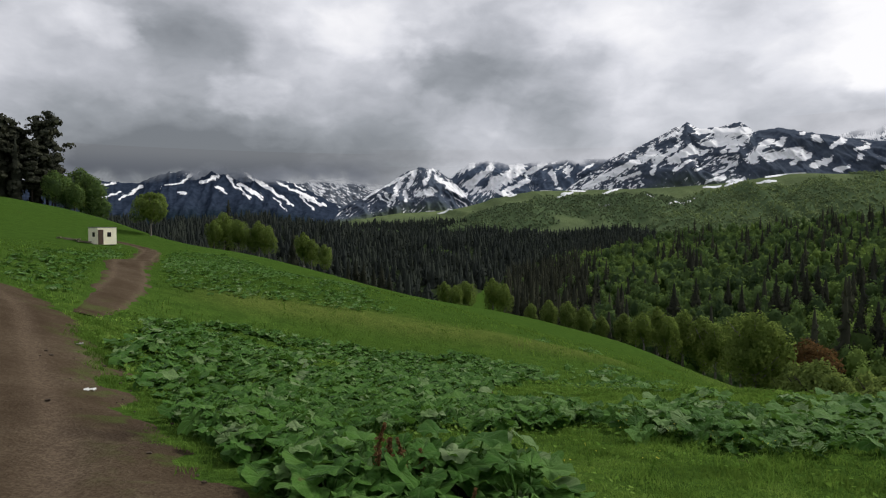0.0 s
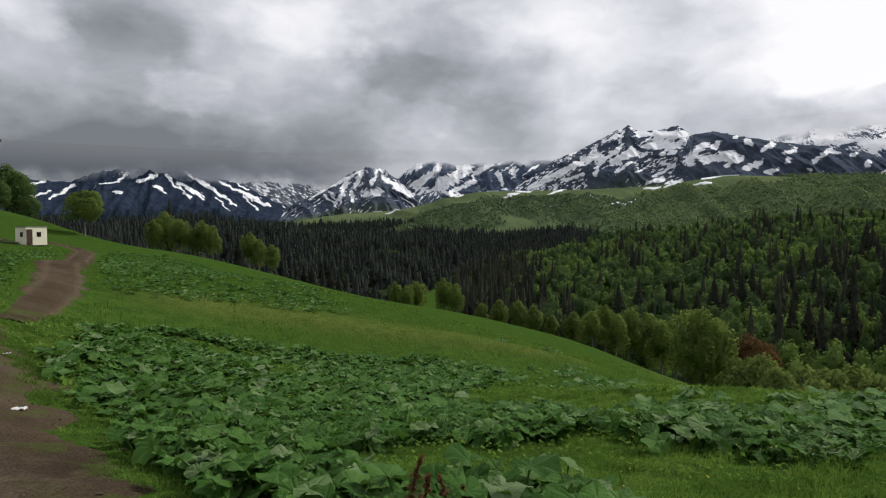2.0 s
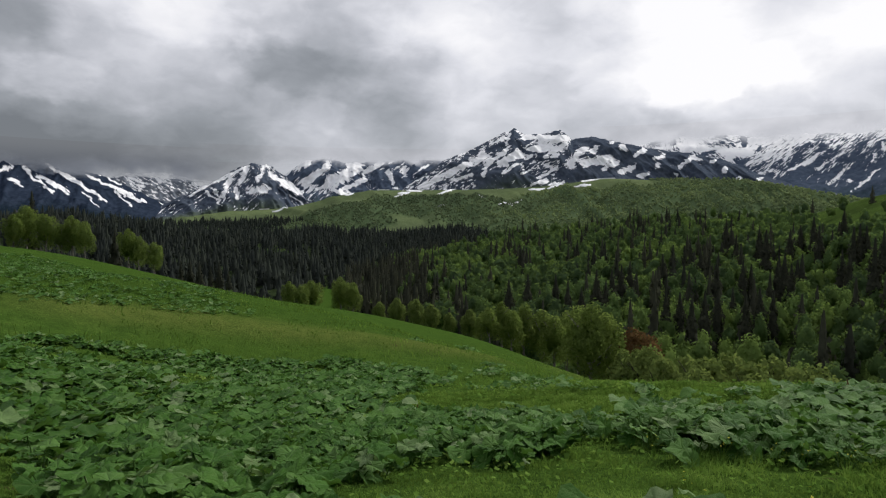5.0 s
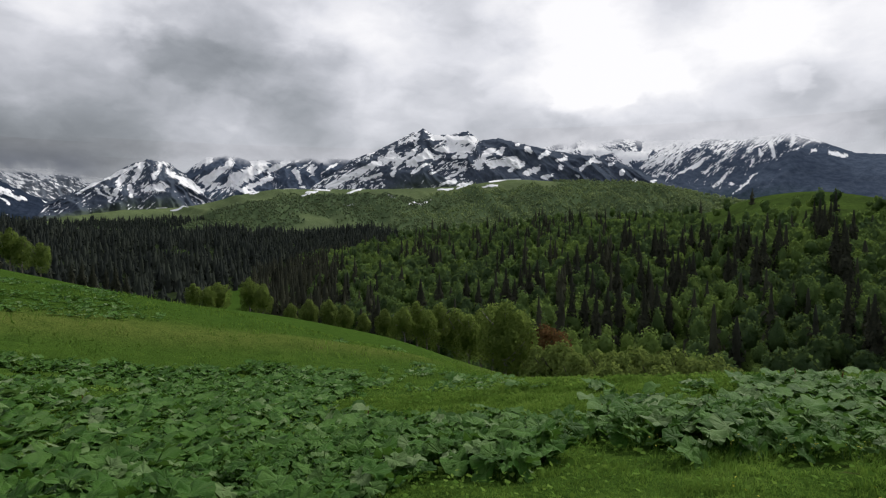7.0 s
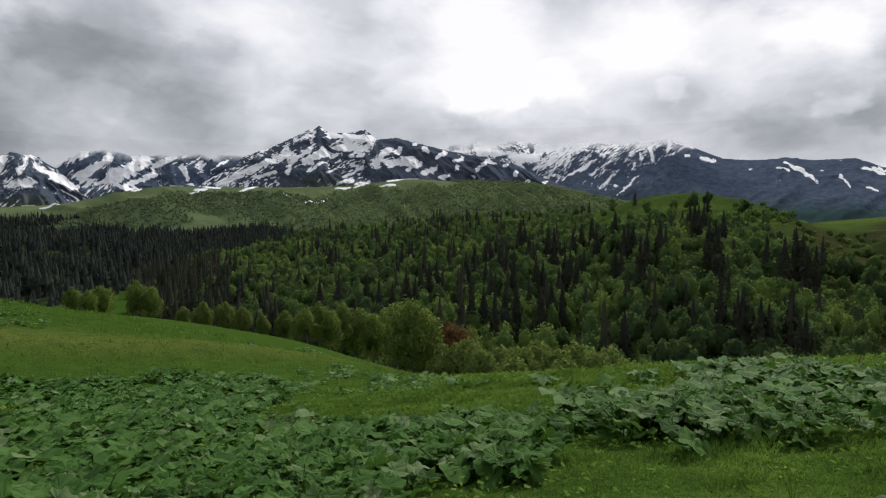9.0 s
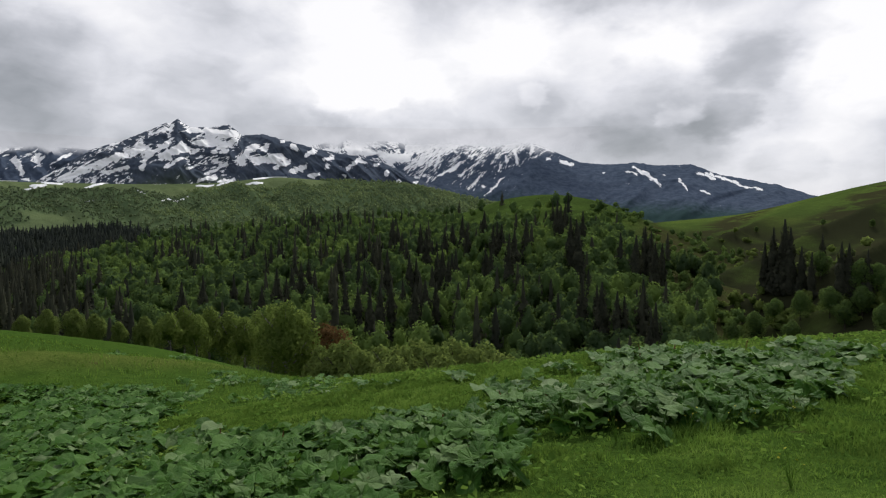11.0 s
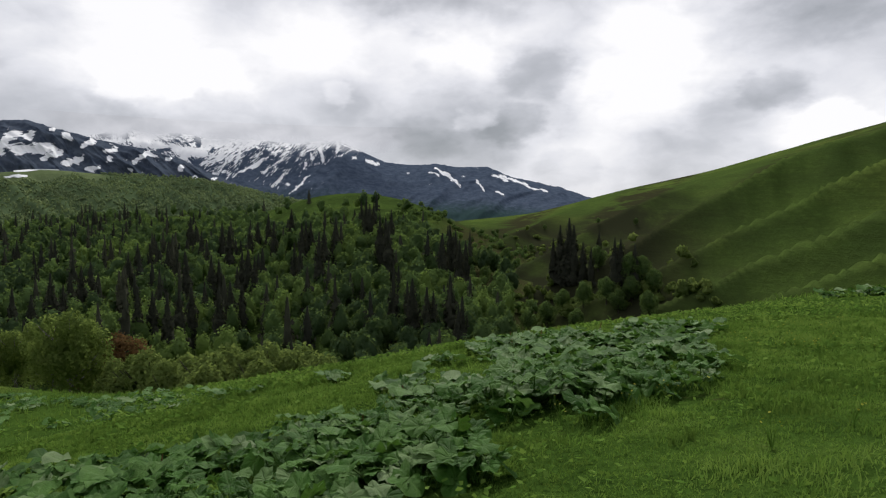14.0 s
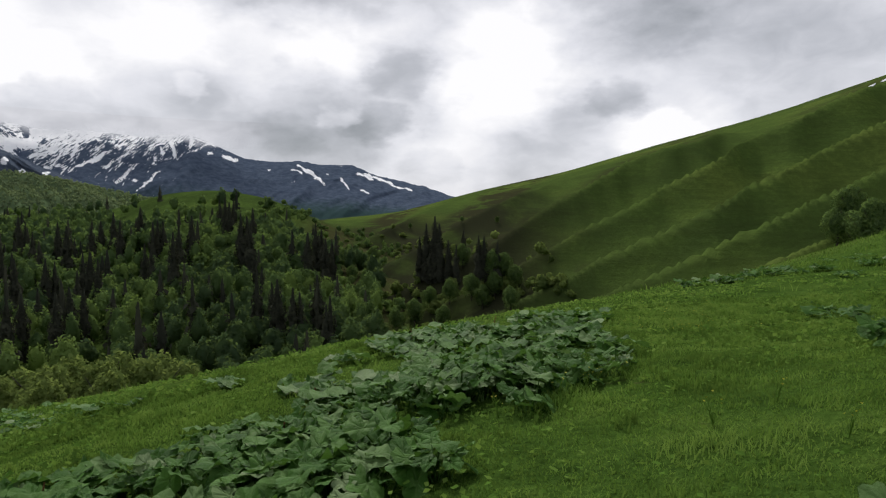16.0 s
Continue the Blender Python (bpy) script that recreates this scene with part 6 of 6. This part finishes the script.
for i in order[:NEAR_PLANTS]:
    x, y = float(px[i]), float(py[i])
    size = 0.50 + 0.42 * float(vnoise(x * 0.6, y * 0.6, 33)) + gen.uniform(-0.08, 0.1) + 0.16 * float(smooth01((8.0 - y) / 3.0))
    copy_thing(PROTOS[int(gen.integers(0, 7))], Matrix.Translation((x, y, gz(x, y))) @ Matrix.Rotation(gen.uniform(0, 6.28), 4, "Z") @ Matrix.Scale(size, 4))
for proto in PROTOS:
    drop_proto(proto)


def leaf_field(name, x, y, count, gen, label, grow=1.0):
    """Many simple butterbur leaves in one mesh."""
    vs, f3, f4, ribs, off = [], [], [], [], 0
    zs = ground_z(x, y)
    for kx, ky, kz in zip(x, y, zs):
        for _ in range(count):
            v, (a, b), rib = FAR_LEAVES[int(gen.integers(0, 8))]
            t = gen.uniform(0, 6.283)
            s = grow * gen.uniform(0.6, 1.15)
            c, d = math.cos(t) * s, math.sin(t) * s
            jx, jy = gen.normal(0, 0.12 * grow, 2)
            w = np.stack([v[:, 0] * c - v[:, 1] * d + kx + jx, v[:, 0] * d + v[:, 1] * c + ky + jy, v[:, 2] * s * gen.uniform(0.6, 1.1) + kz - 0.03], -1)
            vs.append(w)
            f3.append(a + off)
            f4.append(b + off)
            ribs.append(rib)
            off += len(v)
    me = raw_mesh(name, np.concatenate(vs), [np.concatenate(f3), np.concatenate(f4)], M_BIGLEAF, True, rib=np.concatenate(ribs))
    return tagged(new(name, me), label, "plants", kind="stuff")


far = order[NEAR_PLANTS:]
leaf_field("butterbur_patch", px[far], py[far], 6, gen, "dense patch of big grey-green butterbur leaves", 0.82)
qx, qy = [], []
for poly, gap in ((PATCH_C, 0.52), (PATCH_D, 0.52), (PATCH_E, 0.6)):
    x, y = patch_points(poly, gap, gen, 1.5)
    ok = (fbm(x / 5, y / 5, 3, 55) > 0.29) & (track_gap(x, y) > 0.5)
    qx.append(x[ok])
    qy.append(y[ok])
for cx, cy, rr in CLUMPS[13:]:
    qx.append(cx + gen.normal(0, rr * 0.5, 9))
    qy.append(cy + gen.normal(0, rr * 0.5, 9))
leaf_field("butterbur_patch", np.concatenate(qx), np.concatenate(qy), 3, gen, "low butterbur leaves scattered over the far meadow", 0.68)


# ---------------------------------------------------------------- grass, docks and flowers
def blades(name, x, y, tall, wide, gen, label, lean=0.5):
    """Grass blades in tufts: each a tapering, leaning strip."""
    n = len(x)
    z = ground_z(x, y)
    a = gen.uniform(0, 2 * np.pi, n)
    b = gen.uniform(0, 2 * np.pi, n)
    l = lean * tall * gen.uniform(0.1, 1.0, n)
    dx, dy = np.cos(a) * wide * 0.5, np.sin(a) * wide * 0.5
    base = np.stack([x, y, z - 0.01], -1)
    s = np.stack([dx, dy, np.zeros(n)], -1)
    mid = base + np.stack([np.cos(b) * l * 0.3, np.sin(b) * l * 0.3, tall * 0.6], -1)
    tip = base + np.stack([np.cos(b) * l, np.sin(b) * l, tall * gen.uniform(0.85, 1.0, n)], -1)
    v = np.stack([base - s, base + s, mid + s * 0.7, tip, mid - s * 0.7], 1).reshape(-1, 3)
    i = np.arange(n)[:, None] * 5
    # blades beyond 20 m get a darker tone, matching the shade painted on the ground
    tone = np.clip(0.46 + 1.7 * (fbm(x * 1.1, y * 1.1, 4, 66) - 0.5) + 1.2 * (fbm(x * 3.3, y * 3.3, 3, 68) - 0.5) + 0.8 * (fbm(x * 0.16, y * 0.16, 3, 67) - 0.5) - 0.26 * smooth01((np.hypot(x, y) - 20) / 15) + gen.uniform(-0.22, 0.26, n), 0, 1)
    me = raw_mesh(name, v, [i + np.array([[0, 1, 2, 4]]), i + np.array([[4, 2, 3]])], M_GRASS, False, tone=np.repeat(tone, 5))
    return tagged(new(name, me), label, "grass", kind="stuff")


def fan_points(n, r0, r1, az0, az1, gen, power=0.5):
    r = r0 + (r1 - r0) * gen.uniform(0, 1, n) ** power
    a = np.radians(gen.uniform(az0, az1, n))
    return CENTRE[0] + r * np.sin(a), CENTRE[1] + r * np.cos(a)


gen = np.random.default_rng(501)
x, y = fan_points(300000, 1.5, 17, -50, 118, gen, 0.60)
gap = track_gap(x, y)
in_leaf = inside(x, y, PATCH_A, 0.5) | inside(x, y, PATCH_B, 0.5)
ok = (gap > -0.35 + 1.3 * (fbm(x * 1.3, y * 1.3, 3, 73) - 0.45)) & (~in_leaf | (gen.uniform(0, 1, len(x)) < 0.25)) & (fbm(x * 0.8, y * 0.8, 3, 83) > 0.17)
x, y = x[ok], y[ok]
r = np.hypot(x - CENTRE[0], y - CENTRE[1])
tuft = fbm(x * 1.9, y * 1.9, 3, 77)
blades("grass", x, y, (0.045 + 0.30 * np.clip(tuft - 0.46, 0, 1)) * gen.uniform(0.5, 1.3, len(x)) * (0.9 + 0.015 * r), 0.007 + 0.0012 * r, gen, "short fresh green meadow grass", 1.2)
x, y = fan_points(62000, 15, 75, -50, 118, gen, 0.75)
ok = (track_gap(x, y) > 0.1) & (fbm(x * 0.3, y * 0.3, 3, 84) > 0.36)
x, y = x[ok], y[ok]
r = np.hypot(x - CENTRE[0], y - CENTRE[1])
blades("grass", x, y, (0.08 + 0.45 * np.clip(fbm(x * 0.7, y * 0.7, 3, 87) - 0.38, 0, 1)) * gen.uniform(0.6, 1.4, len(x)), 0.012 + 0.0012 * r, gen, "meadow grass farther up the slope", 0.9)



def make_dock(seed, height):
    """Old dock stalk with rusty seed heads."""
    g = np.random.default_rng(seed)
    hs = np.linspace(0, height, 6)
    bend = g.uniform(-0.25, 0.25)
    stem = [(bend * (h / height) ** 2 * height, 0.02 * math.sin(h * 9), h) for h in hs]
    plant = tagged(new("dock_plant"), "rusty brown dock seed stalk standing in the grass", "plant", "docks")
    part("stem", raw_mesh("dock_stem", *tube(stem, [0.009, 0.008, 0.007, 0.006, 0.005, 0.003], 5), M_DOCK, True, tone=np.full(30, 0.2)), plant)
    n = 240
    t = g.uniform(0.38, 1.0, n)
    c = np.stack([bend * t ** 2 * height, 0 * t, t * height], -1) + g.normal(size=(n, 3)) * np.array([0.034, 0.034, 0.03]) * (1.15 - t)[:, None] * (0.35 + 0.65 * (np.sin(t * 40) > 0))[:, None]
    v, f = cards(c, unit(g.normal(size=(n, 3))), g.uniform(0.008, 0.017, n), g)
    part("seed_head", raw_mesh("dock_seeds", v, f, M_DOCK, False, tone=np.repeat(g.uniform(0, 1, n), 4)), plant)
    return plant


DOCKS = [make_dock(601, 0.62), make_dock(602, 0.5)]
for i, (x, y, s) in enumerate([(-0.55, 4.80, 1.0), (-0.42, 4.86, 1.05), (-0.26, 4.75, 0.9), (-0.16, 4.92, 0.85), (0.13, 3.75, 0.8), (-0.5, 4.62, 0.9), (2.5, 11.9, 0.6), (2.6, 11.6, 0.5), (4.3, 12.4, 0.6), (1.4, 14.4, 0.45), (1.3, 16.4, 0.5),
                               (4.5, 11.6, 0.6), (9.3, 12.6, 0.6), (10.1, 12.2, 0.6), (11.6, 11.2, 0.5), (-4.4, 20.0, 0.6)]):
    stand(DOCKS[i % 2], x, y, gz(x, y), s, i * 1.7)
for proto in DOCKS:
    drop_proto(proto)


def make_flower(seed):
    """Buttercup-like plant: thin stems with yellow heads."""
    g = np.random.default_rng(seed)
    plant = tagged(new("yellow_flower"), "small yellow wildflower on thin stems in the grass", "flower", "yellow flowers")
    stems, heads, normals = [], [], []
    for i in range(5):
        a, ln = g.uniform(0, 6.28), g.uniform(0.18, 0.34)
        end = np.array([math.cos(a) * 0.09, math.sin(a) * 0.09, ln])
        stems.append(tube([(0, 0, 0), end * np.array([0.4, 0.4, 0.6]), end], [0.004, 0.003, 0.002], 4))
        heads.append(end)
        normals.append(unit(g.normal(size=3) * 0.4 + np.array([0, 0, 1.0])))
    sv, sf = join(stems)
    part("stem", raw_mesh("flower_stem", sv, sf, M_GRASS, True, tone=np.full(len(sv), 0.5)), plant)
    for end, way_up in zip(heads, normals):
        side = unit(np.cross(way_up, np.array([0.3, 0.8, 0.1])))
        up = np.cross(way_up, side)
        a = np.arange(10) * 2 * np.pi / 10
        rad = np.where(np.arange(10) % 2 == 0, 0.013, 0.007)
        ring = end + (np.cos(a) * rad)[:, None] * side + (np.sin(a) * rad)[:, None] * up + 0.008 * way_up
        tri = np.array([(0, 1 + k, 1 + (k + 1) % 10) for k in range(10)])
        part("flower_head", raw_mesh("flower_head", np.concatenate([[end], ring]), tri, M_FLOWER, True), plant)
    return plant


FLOWERS = [make_flower(701), make_flower(702)]
spots = [(10.3, 12.6), (9.7, 7.0), (8.1, 6.6), (8.0, 7.2), (3.2, 8.7), (7.8, 7.6), (10.4, 6.3), (9.8, 8.0), (3.7, 8.4), (3.9, 8.3), (8.0, 6.9), (8.4, 6.6), (8.7, 6.9), (8.3, 5.1), (7.7, 5.8), (9.6, 7.6), (2.7, 9.3), (1.2, 5.9), (0.9, 6.4), (12.0, 7.0), (12.6, 6.0), (11.2, 6.4), (1.7, 7.2), (2.2, 6.6), (9.0, 6.0), (9.3, 6.3), (7.6, 6.6), (4.2, 8.0), (10.4, 7.2)]
for i, (x, y) in enumerate(spots):
    stand(FLOWERS[i % 2], x, y, gz(x, y), 0.8 + 0.05 * (i % 6), i * 1.3)
for proto in FLOWERS:
    drop_proto(proto)


def herbs():
    """Low broad leaves among the grass."""
    g = np.random.default_rng(801)
    x, y = fan_points(26000, 2.5, 22, -40, 118, g, 0.6)
    ok = (track_gap(x, y) > 0.0) & (fbm(x * 0.9, y * 0.9, 3, 811) > 0.44)
    x, y = x[ok], y[ok]
    r = np.hypot(x - CENTRE[0], y - CENTRE[1])
    c = np.stack([x, y, ground_z(x, y) + g.uniform(0.05, 0.15, len(x))], -1)
    v, f = cards(c, unit(g.normal(size=c.shape) * 0.5 + np.array([0, 0, 1.0])), (0.014 + 0.0016 * r) * g.uniform(0.7, 1.5, len(x)), g)
    tone = np.repeat(np.clip(fbm(x * 0.7, y * 0.7, 2, 821) + g.uniform(-0.3, 0.4, len(x)), 0, 1), 4)
    return tagged(new("meadow_herbs", raw_mesh("meadow_herbs", v, f, M_GRASS, False, tone=tone)), "small broad-leaved herbs among the meadow grass", "plants", kind="stuff")


herbs()


def snow_patch(az0, az1, v0, v1, seed):
    """A thin leftover snow field lying on the slope."""
    a, v = np.meshgrid(np.linspace(az0, az1, 40), np.linspace(0, 1, 9))
    mid = v0 + (v1 - v0) * (a - az0) / (az1 - az0)
    w = 0.010 * (0.4 + 1.2 * fbm(a * 2.2, a * 0, 3, seed)) * np.clip(np.minimum(a - az0, az1 - a) * 4, 0.03, 1)
    x, y, z = HILL_S.at(a, mid + (v - 0.5) * 2 * w)
    z = z + 0.9 * (1 - np.abs(v - 0.5) * 2) + 0.15
    me = raw_mesh("snow_patch", np.stack([x, y, z], -1).reshape(-1, 3), grid_faces(9, 40)[:, ::-1], M_SNOW)
    return tagged(new("snow_patch", me), "thin strip of old snow lying on the high pasture", "snow", "snow strips")


snow_patch(105.0, 107.6, 0.62, 0.72, 5)
snow_patch(104.4, 104.8, 0.60, 0.62, 6)
snow_patch(107.9, 109.5, 0.72, 0.78, 7)


def fallen_branch(x, y, turn, size):
    """Broken dark limb lying at the edge of the meadow."""
    pieces = [tube([(-1.4, 0, 0.05), (-0.7, 0.1, 0.5), (0.1, 0.05, 0.62), (0.9, -0.1, 0.35), (1.5, -0.2, 0.04)], [0.10, 0.09, 0.08, 0.06, 0.03], 7),
              tube([(0.1, 0.05, 0.62), (0.4, 0.5, 0.8), (0.6, 0.9, 0.75)], [0.05, 0.035, 0.015], 5), tube([(-0.7, 0.1, 0.5), (-0.9, -0.4, 0.8)], [0.04, 0.012], 5)]
    v, f = join(pieces)
    ob = tagged(new("fallen_branch", raw_mesh("fallen_branch", v, f, M_BARK)), "dark broken branch lying at the meadow edge", "branch")
    ob.matrix_basis = pose(x, y, gz(x, y), 0, 0, turn) @ Matrix.Scale(size, 4)


fallen_branch(25.6, 46.5, -20, 1.1)
